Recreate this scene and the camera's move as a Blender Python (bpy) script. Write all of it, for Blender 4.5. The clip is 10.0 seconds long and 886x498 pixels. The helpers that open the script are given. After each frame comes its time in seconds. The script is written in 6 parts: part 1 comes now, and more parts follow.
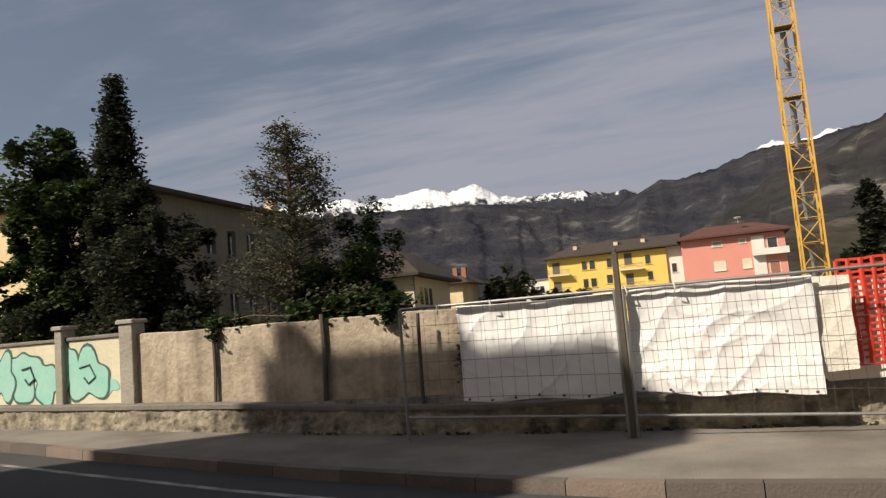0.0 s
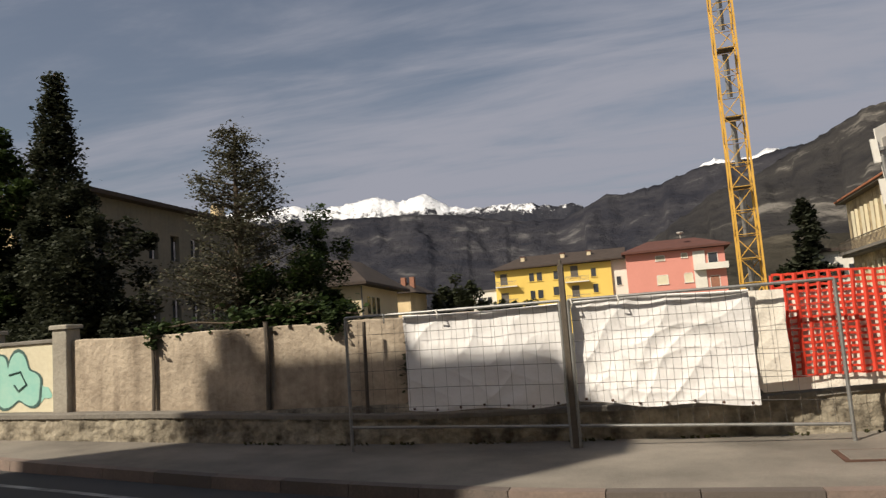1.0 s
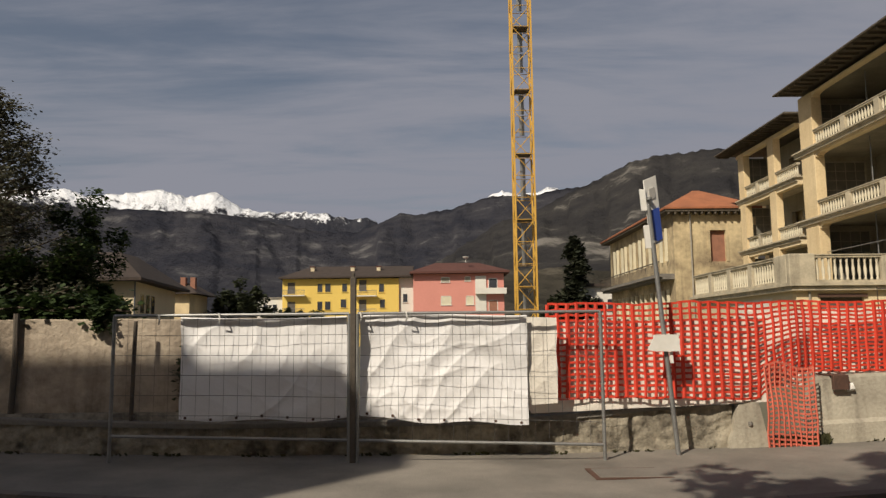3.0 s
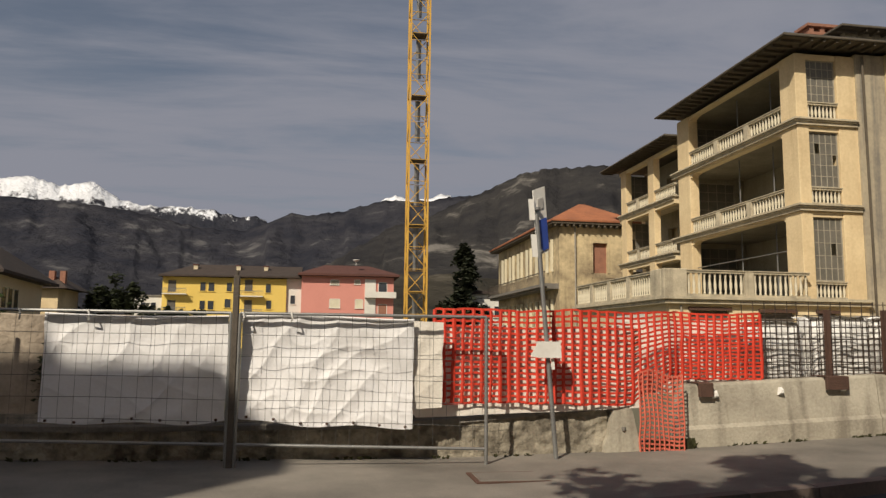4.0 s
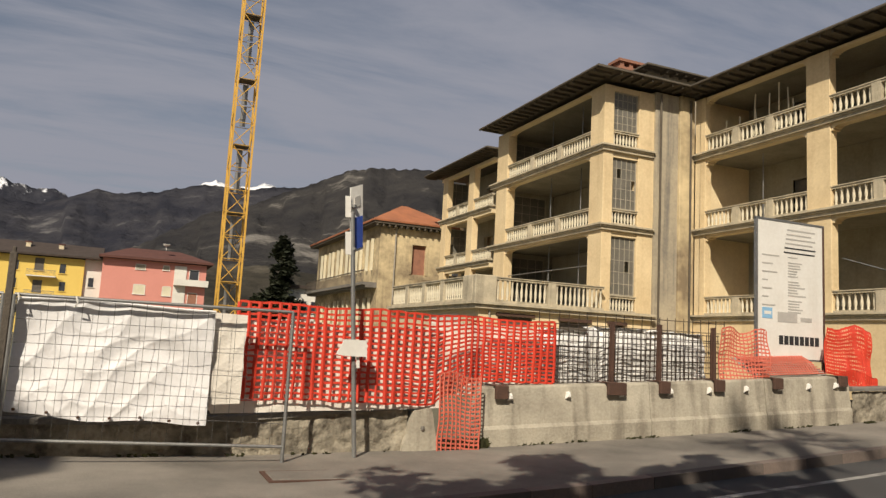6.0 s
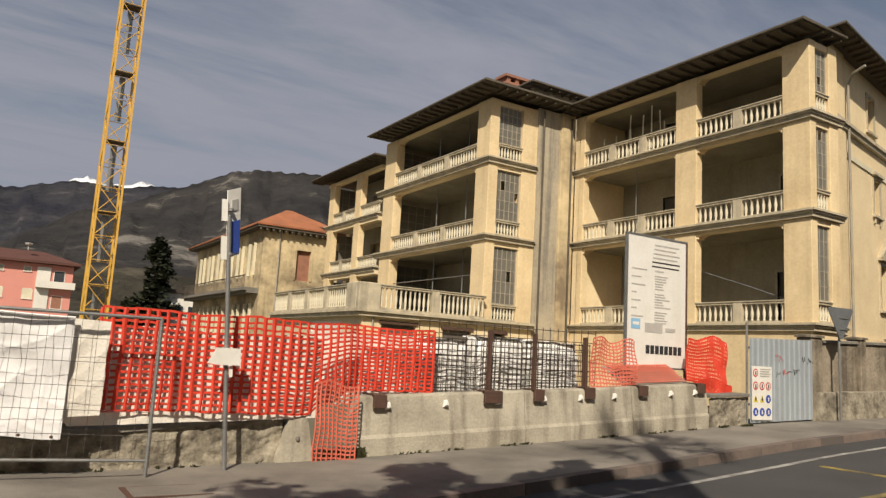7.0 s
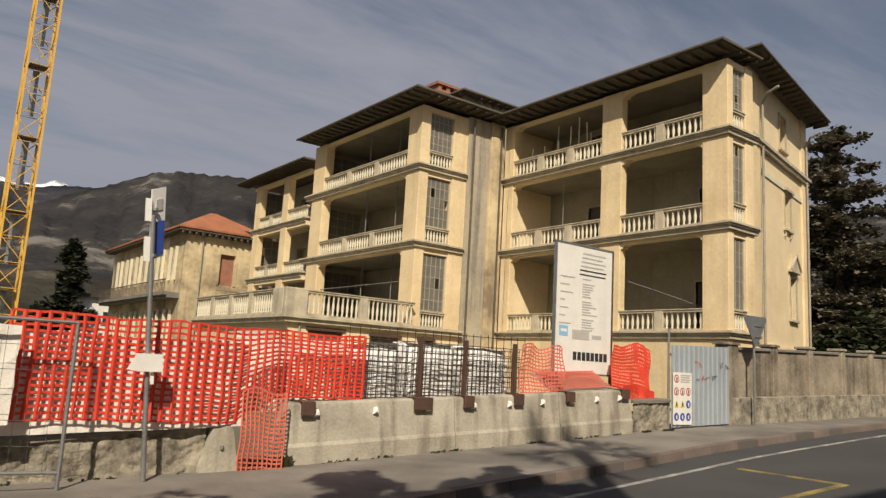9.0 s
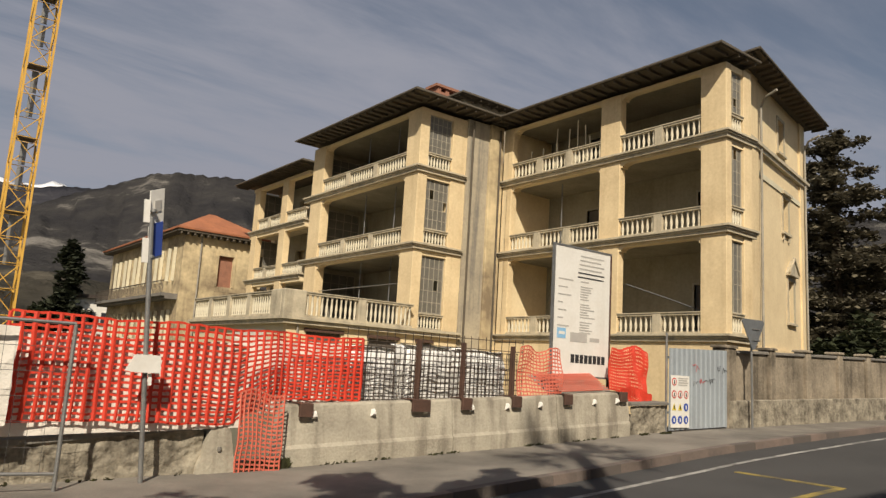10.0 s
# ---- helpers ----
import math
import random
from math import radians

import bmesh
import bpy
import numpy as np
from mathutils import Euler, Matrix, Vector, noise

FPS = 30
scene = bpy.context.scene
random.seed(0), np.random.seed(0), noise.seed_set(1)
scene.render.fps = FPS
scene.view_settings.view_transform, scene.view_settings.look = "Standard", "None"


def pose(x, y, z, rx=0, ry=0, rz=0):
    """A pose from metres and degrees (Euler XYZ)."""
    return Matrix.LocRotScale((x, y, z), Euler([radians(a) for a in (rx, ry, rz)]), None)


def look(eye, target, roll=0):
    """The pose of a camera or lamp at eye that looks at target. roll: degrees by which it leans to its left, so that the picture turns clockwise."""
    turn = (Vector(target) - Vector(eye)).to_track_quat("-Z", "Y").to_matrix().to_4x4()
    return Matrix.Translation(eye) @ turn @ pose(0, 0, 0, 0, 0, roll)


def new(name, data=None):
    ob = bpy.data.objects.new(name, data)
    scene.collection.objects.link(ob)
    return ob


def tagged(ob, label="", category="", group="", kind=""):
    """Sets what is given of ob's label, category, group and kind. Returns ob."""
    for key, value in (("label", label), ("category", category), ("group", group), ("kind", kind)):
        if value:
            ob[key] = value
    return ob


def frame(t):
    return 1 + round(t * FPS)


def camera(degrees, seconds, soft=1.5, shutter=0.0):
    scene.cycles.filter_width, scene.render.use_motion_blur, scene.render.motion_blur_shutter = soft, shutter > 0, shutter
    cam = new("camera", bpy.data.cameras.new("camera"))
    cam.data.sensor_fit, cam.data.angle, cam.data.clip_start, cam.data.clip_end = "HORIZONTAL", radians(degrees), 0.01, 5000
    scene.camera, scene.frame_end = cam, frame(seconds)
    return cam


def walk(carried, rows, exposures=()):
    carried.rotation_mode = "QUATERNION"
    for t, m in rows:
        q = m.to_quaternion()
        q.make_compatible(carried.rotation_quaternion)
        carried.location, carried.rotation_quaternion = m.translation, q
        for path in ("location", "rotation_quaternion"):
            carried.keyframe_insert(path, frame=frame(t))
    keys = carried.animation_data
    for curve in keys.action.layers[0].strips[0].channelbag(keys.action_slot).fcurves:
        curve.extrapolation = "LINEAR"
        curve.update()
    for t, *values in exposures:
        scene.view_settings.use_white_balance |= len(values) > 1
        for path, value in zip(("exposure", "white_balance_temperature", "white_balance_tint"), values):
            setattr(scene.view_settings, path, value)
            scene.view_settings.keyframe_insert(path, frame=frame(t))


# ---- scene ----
cam = camera(62.0, 10.0, soft=1.4)
PATH = [
    (0.0, -0.078, -0.233, 1.635, 95.95, 4.78, 20.09),
    (0.5, -0.067, -0.256, 1.629, 96.25, 4.70, 18.38),
    (1.0, -0.066, -0.217, 1.624, 96.40, 4.18, 16.02),
    (1.5, -0.071, -0.182, 1.623, 96.45, 3.38, 12.88),
    (2.0, -0.081, -0.135, 1.625, 96.34, 2.72, 8.70),
    (2.5, -0.138, -0.127, 1.631, 96.61, 1.71, 3.93),
    (4.0, -0.118, -0.061, 1.614, 96.99, -0.64, -9.23),
    (4.5, -0.060, 0.004, 1.611, 97.27, -0.54, -13.55),
    (5.0, -0.021, 0.033, 1.613, 97.57, -1.46, -16.95),
    (6.5, 0.064, -0.073, 1.638, 97.37, -3.32, -27.41),
    (7.0, 0.110, -0.070, 1.651, 98.32, -3.26, -32.27),
    (7.5, 0.103, 0.007, 1.635, 99.27, -3.73, -36.48),
    (8.0, 0.089, 0.040, 1.641, 99.65, -3.14, -37.93),
    (8.5, 0.090, 0.033, 1.634, 99.24, -3.05, -38.16),
    (9.0, 0.088, 0.053, 1.630, 99.19, -3.23, -37.97),
    (9.5, 0.094, 0.047, 1.630, 99.26, -3.28, -38.00),
    (10.0, 0.084, 0.037, 1.631, 99.36, -3.42, -38.11),
]
walk(cam, [(t, pose(*p)) for t, *p in PATH], [(0.0, 0.29), (1.0, 0.22), (1.5, 0.08), (2.5, -0.08), (5.0, -0.16), (6.5, 0.15), (7.0, 0.13), (10.0, 0.1)])

# ---- world, sun ----
SUN = Vector((0.62, 0.78, -0.87)).normalized()
world = bpy.data.worlds.new("world")
scene.world = world
world.use_nodes = True
wn, wl = world.node_tree.nodes, world.node_tree.links
bg = wn["Background"]
sky = wn.new("ShaderNodeTexSky")
sky.sky_type, sky.sun_disc = "NISHITA", False
sky.sun_elevation = math.asin(-SUN.z)
sky.sun_rotation = math.atan2(-SUN.x, -SUN.y)
sky.dust_density, sky.air_density = 1.5, 1.0
# thin cloud sheet seen in perspective: streaked, thinning out overhead
wc = wn.new("ShaderNodeTexCoord")
wsep = wn.new("ShaderNodeSeparateXYZ")
wl.new(wc.outputs["Generated"], wsep.inputs[0])


def wmath(op, a, b, c=None):
    q = wn.new("ShaderNodeMath")
    q.operation = op
    for k, v in enumerate((a, b, c)):
        if v is None:
            continue
        if isinstance(v, (int, float)):
            q.inputs[k].default_value = v
        else:
            wl.new(v, q.inputs[k])
    return q.outputs[0]


whigh = wmath("ADD", wmath("MAXIMUM", wsep.outputs["Z"], 0.0), 0.06)
wu, wv = wmath("DIVIDE", wsep.outputs["X"], whigh), wmath("DIVIDE", wsep.outputs["Y"], whigh)
wcom = wn.new("ShaderNodeCombineXYZ")
wl.new(wu, wcom.inputs[0])
wl.new(wv, wcom.inputs[1])
wm = wn.new("ShaderNodeMapping")
wm.inputs["Rotation"].default_value = (0.0, 0.0, 0.62)
wm.inputs["Scale"].default_value = (0.5, 1.5, 1.0)
wl.new(wcom.outputs[0], wm.inputs[0])
wno = wn.new("ShaderNodeTexNoise")
wno.inputs["Scale"].default_value, wno.inputs["Detail"].default_value = 1.5, 9.0
wno.inputs["Roughness"].default_value = 0.6
wno.inputs["Distortion"].default_value = 0.35
wl.new(wm.outputs[0], wno.inputs["Vector"])
wsheet = wmath("MULTIPLY_ADD", wu, 0.36, wmath("MULTIPLY", wv, 0.93))
wlong = wmath("MULTIPLY_ADD", wno.outputs["Fac"], 5.5, wmath("MINIMUM", wsheet, 2.6))
wr = wn.new("ShaderNodeMapRange")
wr.interpolation_type = "SMOOTHSTEP"
for key, v in (("From Min", 3.5), ("From Max", 5.7), ("To Min", 0.22), ("To Max", 1.0)):
    wr.inputs[key].default_value = v
wx = wn.new("ShaderNodeMix")
wx.data_type = "RGBA"
wx.inputs[7].default_value = (2.85, 2.92, 3.4, 1)
wl.new(wlong, wr.inputs[0])
wl.new(wr.outputs[0], wx.inputs[0])
wdim = wn.new("ShaderNodeMix")
wdim.data_type = "RGBA"
wdim.blend_type = "MULTIPLY"
wdim.inputs[0].default_value = 1.0
wdim.inputs[7].default_value = (0.66, 0.61, 0.56, 1)
wl.new(sky.outputs[0], wdim.inputs[6])
wl.new(wdim.outputs[2], wx.inputs[6])
wl.new(wx.outputs[2], bg.inputs[0])
bg.inputs[1].default_value = 0.1
sun_data = bpy.data.lights.new("sun", "SUN")
sun_data.energy, sun_data.angle, sun_data.color = 4.6, radians(0.6), (1.0, 0.9, 0.74)
new("sun", sun_data).matrix_world = look((0, 0, 60), Vector((0, 0, 60)) + SUN)


# ---- materials ----
def mat(name, base, dark=None, rough=0.85, scale=0.6, fine=14.0, bump=0.25, streak=0.0, metal=0.0, rand=0.0, mixup=0.5, spec=0.35):
    """Two-scale variation between two colours, fine relief, and rain streaks where asked."""
    m = bpy.data.materials.new(name)
    m.use_nodes = True
    n, l = m.node_tree.nodes, m.node_tree.links
    b = n["Principled BSDF"]
    b.inputs["Roughness"].default_value, b.inputs["Metallic"].default_value = rough, metal
    b.inputs["Specular IOR Level"].default_value = spec
    dark = dark or tuple(c * 0.62 for c in base)
    tc = n.new("ShaderNodeTexCoord")
    big = n.new("ShaderNodeTexNoise")
    big.inputs["Scale"].default_value, big.inputs["Detail"].default_value, big.inputs["Roughness"].default_value = scale, 8, 0.62
    small = n.new("ShaderNodeTexNoise")
    small.inputs["Scale"].default_value, small.inputs["Detail"].default_value = fine, 5
    l.new(tc.outputs["Object"], big.inputs["Vector"])
    l.new(tc.outputs["Object"], small.inputs["Vector"])
    r1 = n.new("ShaderNodeMapRange")
    r1.inputs["From Min"].default_value, r1.inputs["From Max"].default_value = 0.36, 0.68
    l.new(big.outputs["Fac"], r1.inputs[0])
    r2 = n.new("ShaderNodeMapRange")
    r2.inputs["From Min"].default_value, r2.inputs["From Max"].default_value = 0.3, 0.75
    r2.inputs["To Max"].default_value = 0.6
    l.new(small.outputs["Fac"], r2.inputs[0])
    add = n.new("ShaderNodeMath")
    add.operation = "MULTIPLY_ADD"
    add.inputs[1].default_value = mixup
    l.new(r1.outputs[0], add.inputs[0])
    mul = n.new("ShaderNodeMath")
    mul.operation = "MULTIPLY"
    mul.inputs[1].default_value = 0.5
    l.new(r2.outputs[0], mul.inputs[0])
    l.new(mul.outputs[0], add.inputs[2])
    fac = add.outputs[0]
    if streak:
        mp = n.new("ShaderNodeMapping")
        mp.inputs["Scale"].default_value = (3.2, 3.2, 0.16)
        l.new(tc.outputs["Object"], mp.inputs[0])
        st = n.new("ShaderNodeTexNoise")
        st.inputs["Scale"].default_value, st.inputs["Detail"].default_value = 1.0, 6
        l.new(mp.outputs[0], st.inputs["Vector"])
        r3 = n.new("ShaderNodeMapRange")
        r3.inputs["From Min"].default_value, r3.inputs["From Max"].default_value, r3.inputs["To Max"].default_value = 0.5, 0.72, streak
        l.new(st.outputs["Fac"], r3.inputs[0])
        a2 = n.new("ShaderNodeMath")
        l.new(fac, a2.inputs[0])
        l.new(r3.outputs[0], a2.inputs[1])
        fac = a2.outputs[0]
    if rand:
        oi = n.new("ShaderNodeObjectInfo")
        a3 = n.new("ShaderNodeMath")
        a3.operation = "MULTIPLY_ADD"
        a3.inputs[1].default_value = rand
        l.new(oi.outputs["Random"], a3.inputs[0])
        l.new(fac, a3.inputs[2])
        fac = a3.outputs[0]
    mx = n.new("ShaderNodeMix")
    mx.data_type = "RGBA"
    mx.inputs[6].default_value, mx.inputs[7].default_value = (*base, 1), (*dark, 1)
    l.new(fac, mx.inputs[0])
    l.new(mx.outputs[2], b.inputs["Base Color"])
    if bump:
        bp = n.new("ShaderNodeBump")
        bp.inputs["Strength"].default_value, bp.inputs["Distance"].default_value = bump, 0.03
        l.new(small.outputs["Fac"], bp.inputs["Height"])
        l.new(bp.outputs[0], b.inputs["Normal"])
    return m


def leaf_mat(name, base, dark):
    """Foliage: colour changes from leaf to leaf, thin enough to let some light through."""
    m = bpy.data.materials.new(name)
    m.use_nodes = True
    n, l = m.node_tree.nodes, m.node_tree.links
    b = n["Principled BSDF"]
    b.inputs["Roughness"].default_value = 0.6
    b.inputs["Specular IOR Level"].default_value = 0.25
    g = n.new("ShaderNodeNewGeometry")
    mx = n.new("ShaderNodeMix")
    mx.data_type = "RGBA"
    mx.inputs[6].default_value, mx.inputs[7].default_value = (*base, 1), (*dark, 1)
    l.new(g.outputs["Random Per Island"], mx.inputs[0])
    l.new(mx.outputs[2], b.inputs["Base Color"])
    tr = n.new("ShaderNodeBsdfTranslucent")
    l.new(mx.outputs[2], tr.inputs[0])
    ms = n.new("ShaderNodeMixShader")
    ms.inputs[0].default_value = 0.3
    l.new(b.outputs[0], ms.inputs[1])
    l.new(tr.outputs[0], ms.inputs[2])
    l.new(ms.outputs[0], n["Material Output"].inputs[0])
    return m


ASPHALT = mat("asphalt", (0.075, 0.072, 0.07), (0.045, 0.043, 0.042), 0.9, 0.5, 60, 0.3)
PAVE = mat("pavement_asphalt", (0.28, 0.25, 0.212), (0.11, 0.1, 0.086), 0.92, 0.55, 45, 0.35, mixup=0.75)
SOIL = mat("soil", (0.16, 0.14, 0.1), (0.08, 0.09, 0.05), 0.95, 0.08, 4, 0.4)
KERB = mat("kerb_stone", (0.27, 0.2, 0.165), (0.12, 0.1, 0.088), 0.85, 1.2, 30, 0.4, rand=0.8)
LINE = mat("road_paint", (0.5, 0.48, 0.44), (0.12, 0.115, 0.11), 0.8, 1.8, 40, 0.1, mixup=1.0)
YPAINT = mat("yellow_road_paint", (0.4, 0.3, 0.07), (0.1, 0.085, 0.06), 0.8, 1.8, 40, 0.1, mixup=1.0)
RUBBLE = mat("rubble_wall", (0.44, 0.39, 0.3), (0.1, 0.085, 0.065), 0.95, 3.2, 14, 1.0, 0.2, mixup=0.8)
COPING = mat("grey_coping", (0.24, 0.22, 0.19), (0.11, 0.1, 0.09), 0.9, 1.6, 24, 0.5)
BROWN = mat("brown_render", (0.56, 0.47, 0.365), (0.23, 0.185, 0.14), 0.95, 1.1, 13, 0.9, 0.45, mixup=0.8)
CREAM = mat("cream_render", (0.74, 0.69, 0.52), (0.55, 0.48, 0.33), 0.9, 0.7, 12, 0.3, 0.2)
PIER = mat("weathered_pier", (0.4, 0.37, 0.31), (0.2, 0.18, 0.15), 0.9, 1.5, 16, 0.5, 0.3)
GREYWALL = mat("grey_weathered_wall", (0.4, 0.335, 0.25), (0.12, 0.1, 0.075), 0.95, 0.9, 12, 0.8, 0.55, mixup=0.75)
CONC = mat("barrier_concrete", (0.54, 0.49, 0.39), (0.24, 0.21, 0.165), 0.9, 0.9, 22, 0.35, 0.75, mixup=0.6)
STUCCO = mat("yellow_stucco", (0.82, 0.655, 0.4), (0.52, 0.385, 0.215), 0.92, 0.5, 9, 0.3, 0.2)
STUCCO2 = mat("pale_yellow_stucco", (0.84, 0.69, 0.44), (0.6, 0.46, 0.27), 0.92, 0.45, 9, 0.25, 0.12)
DIRTY = mat("stained_grey_stucco", (0.5, 0.43, 0.31), (0.22, 0.2, 0.17), 0.95, 0.7, 9, 0.4, 0.7)
TRIMM = mat("weathered_stone_trim", (0.62, 0.54, 0.39), (0.27, 0.235, 0.175), 0.9, 1.5, 18, 0.4, 0.35)
BALUS = mat("cast_stone_baluster", (0.75, 0.69, 0.53), (0.5, 0.44, 0.32), 0.9, 2.5, 18, 0.3, rand=0.25)
# loggia plaster and ceiling colours hold part of the recess's shade
INNER = mat("shade_darkened_loggia_plaster", (0.36, 0.33, 0.25), (0.2, 0.18, 0.135), 0.95, 0.5, 8, 0.2, 0.2)
CEILM = mat("shade_darkened_loggia_ceiling", (0.3, 0.275, 0.21), (0.14, 0.125, 0.1), 0.95, 0.8, 8, 0.3)
ROOFD = mat("dark_roof_edge", (0.12, 0.11, 0.095), (0.055, 0.05, 0.045), 0.9, 1.2, 8, 0.6)
SOFFIT = mat("timber_soffit", (0.13, 0.108, 0.08), (0.06, 0.05, 0.038), 0.9, 2.0, 14, 0.4)
TERRAC = mat("terracotta_roof", (0.42, 0.16, 0.075), (0.2, 0.085, 0.05), 0.9, 1.0, 8, 0.7)
BRICKM = mat("chimney_brick", (0.36, 0.17, 0.11), (0.2, 0.1, 0.07), 0.9, 2.0, 10, 0.6)
DARKIN = mat("dark_interior", (0.05, 0.045, 0.04), (0.02, 0.02, 0.018), 0.9, 1, 6, 0.0)
FRAMEM = mat("old_window_frame", (0.42, 0.38, 0.3), (0.22, 0.2, 0.16), 0.8, 3, 20, 0.2)
DOORM = mat("old_door_paint", (0.14, 0.12, 0.1), (0.06, 0.055, 0.05), 0.75, 2, 14, 0.2)
STEEL = mat("galvanised_steel", (0.33, 0.33, 0.32), (0.19, 0.185, 0.18), 0.5, 5, 40, 0.1, metal=0.6)
WIREM = mat("fence_wire", (0.17, 0.16, 0.15), (0.1, 0.095, 0.09), 0.6, 5, 40, 0.0, metal=0.5)
POSTM = mat("weathered_post", (0.13, 0.108, 0.086), (0.065, 0.055, 0.045), 0.85, 4, 30, 0.4)
RUST = mat("rusty_steel", (0.13, 0.07, 0.05), (0.06, 0.04, 0.032), 0.8, 4, 30, 0.4, metal=0.2)
REBAR = mat("rebar", (0.09, 0.065, 0.05), (0.045, 0.038, 0.032), 0.8, 6, 30, 0.2, metal=0.2)
TARP = mat("white_tarpaulin", (0.9, 0.89, 0.9), (0.76, 0.73, 0.7), 0.55, 1.2, 30, 0.12, 0.15, mixup=0.3)
CANVAS = mat("cream_fabric", (0.86, 0.81, 0.73), (0.7, 0.64, 0.55), 0.85, 1.4, 30, 0.3)
WRAP = mat("white_plastic_wrap", (0.9, 0.88, 0.85), (0.66, 0.64, 0.6), 0.4, 2.0, 9, 0.8, mixup=0.4)
ORANGE = mat("orange_plastic_net", (0.72, 0.065, 0.032), (0.52, 0.04, 0.022), 0.55, 2, 20, 0.0, rand=0.2)
FADED = mat("faded_orange_net", (0.66, 0.16, 0.1), (0.46, 0.11, 0.075), 0.6, 2, 20, 0.0, rand=0.2)
GATEM = mat("grey_blue_gate_paint", (0.36, 0.4, 0.43), (0.26, 0.28, 0.3), 0.55, 1.0, 16, 0.1, 0.2, spec=0.4)
WHITEM = mat("white_sheet_metal", (0.84, 0.82, 0.77), (0.66, 0.62, 0.55), 0.5, 1.5, 14, 0.05, 0.2, mixup=0.35)
INK = mat("black_print", (0.03, 0.03, 0.032), (0.05, 0.05, 0.05), 0.6, 3, 20, 0)
GREYINK = mat("grey_print", (0.42, 0.4, 0.37), (0.55, 0.52, 0.48), 0.6, 3, 20, 0)
REDINK = mat("red_print", (0.6, 0.05, 0.04), (0.5, 0.06, 0.05), 0.5, 3, 20, 0)
BLUEINK = mat("blue_print", (0.05, 0.1, 0.42), (0.04, 0.07, 0.3), 0.5, 3, 20, 0)
LBLUE = mat("light_blue_print", (0.25, 0.5, 0.75), (0.3, 0.5, 0.7), 0.5, 3, 20, 0)
YELINK = mat("yellow_print", (0.75, 0.6, 0.06), (0.65, 0.5, 0.05), 0.5, 3, 20, 0)
TEAL = mat("teal_spray_paint", (0.27, 0.56, 0.48), (0.42, 0.64, 0.54), 0.8, 2.5, 12, 0.1)
TEALDARK = mat("dark_spray_outline", (0.05, 0.11, 0.1), (0.1, 0.17, 0.15), 0.8, 2.5, 12, 0.1)
SIGNBACK = mat("sign_back_grey", (0.19, 0.2, 0.21), (0.11, 0.115, 0.12), 0.6, 3, 20, 0.05, metal=0.2)
CRANEY = mat("crane_yellow_paint", (0.7, 0.41, 0.075), (0.5, 0.28, 0.05), 0.55, 0.7, 8, 0.05)
YFACADE = mat("bright_yellow_facade", (0.8, 0.58, 0.15), (0.72, 0.5, 0.12), 0.9, 0.15, 2, 0.05)
PFACADE = mat("salmon_pink_facade", (0.68, 0.29, 0.235), (0.6, 0.25, 0.2), 0.9, 0.15, 2, 0.05)
WFACADE = mat("white_facade", (0.76, 0.73, 0.66), (0.6, 0.57, 0.5), 0.9, 0.3, 3, 0.05, 0.1)
BEIGE = mat("beige_facade", (0.68, 0.58, 0.4), (0.56, 0.46, 0.3), 0.9, 0.2, 3, 0.05, 0.1)
# beige lowered to carry the shade of a wall turned from the sun
SHADEBEIGE = mat("shade_darkened_beige_facade", (0.23, 0.205, 0.165), (0.14, 0.127, 0.105), 0.95, 0.25, 4, 0.1, 0.35)
RUINM = mat("peeling_yellow_plaster", (0.74, 0.6, 0.36), (0.24, 0.185, 0.12), 0.95, 0.32, 3, 0.5, 0.2, mixup=1.0)
ROOFB = mat("brown_tile_roof", (0.075, 0.056, 0.046), (0.035, 0.028, 0.025), 0.9, 0.8, 5, 0.5)
ROOFR = mat("red_brown_tile_roof", (0.13, 0.056, 0.044), (0.07, 0.034, 0.028), 0.9, 0.8, 5, 0.5)
DIMGLASS = mat("window_glass_dark", (0.05, 0.055, 0.065), (0.03, 0.032, 0.04), 0.12, 1, 5, 0, spec=0.6)
DUSTGLASS = mat("dusty_pane", (0.2, 0.185, 0.155), (0.11, 0.105, 0.09), 0.4, 2.2, 9, 0.05, rand=0.18, spec=0.5)
BARK = mat("bark", (0.12, 0.09, 0.065), (0.06, 0.048, 0.036), 0.95, 3, 16, 0.8)
LEAF_D = leaf_mat("dark_needles", (0.055, 0.06, 0.036), (0.024, 0.03, 0.018))
LEAF_C = leaf_mat("grey_green_needles", (0.13, 0.125, 0.085), (0.06, 0.06, 0.04))
LEAF_M = leaf_mat("glossy_leaves", (0.075, 0.11, 0.032), (0.025, 0.042, 0.014))
LEAF_E = leaf_mat("cedar_needles", (0.19, 0.165, 0.11), (0.09, 0.08, 0.055))
LEAF_V = leaf_mat("vine_leaves", (0.055, 0.085, 0.026), (0.022, 0.036, 0.012))
LEAF_O = leaf_mat("olive_foliage", (0.07, 0.08, 0.04), (0.03, 0.036, 0.02))
WEED = leaf_mat("weeds", (0.1, 0.1, 0.045), (0.055, 0.055, 0.028))


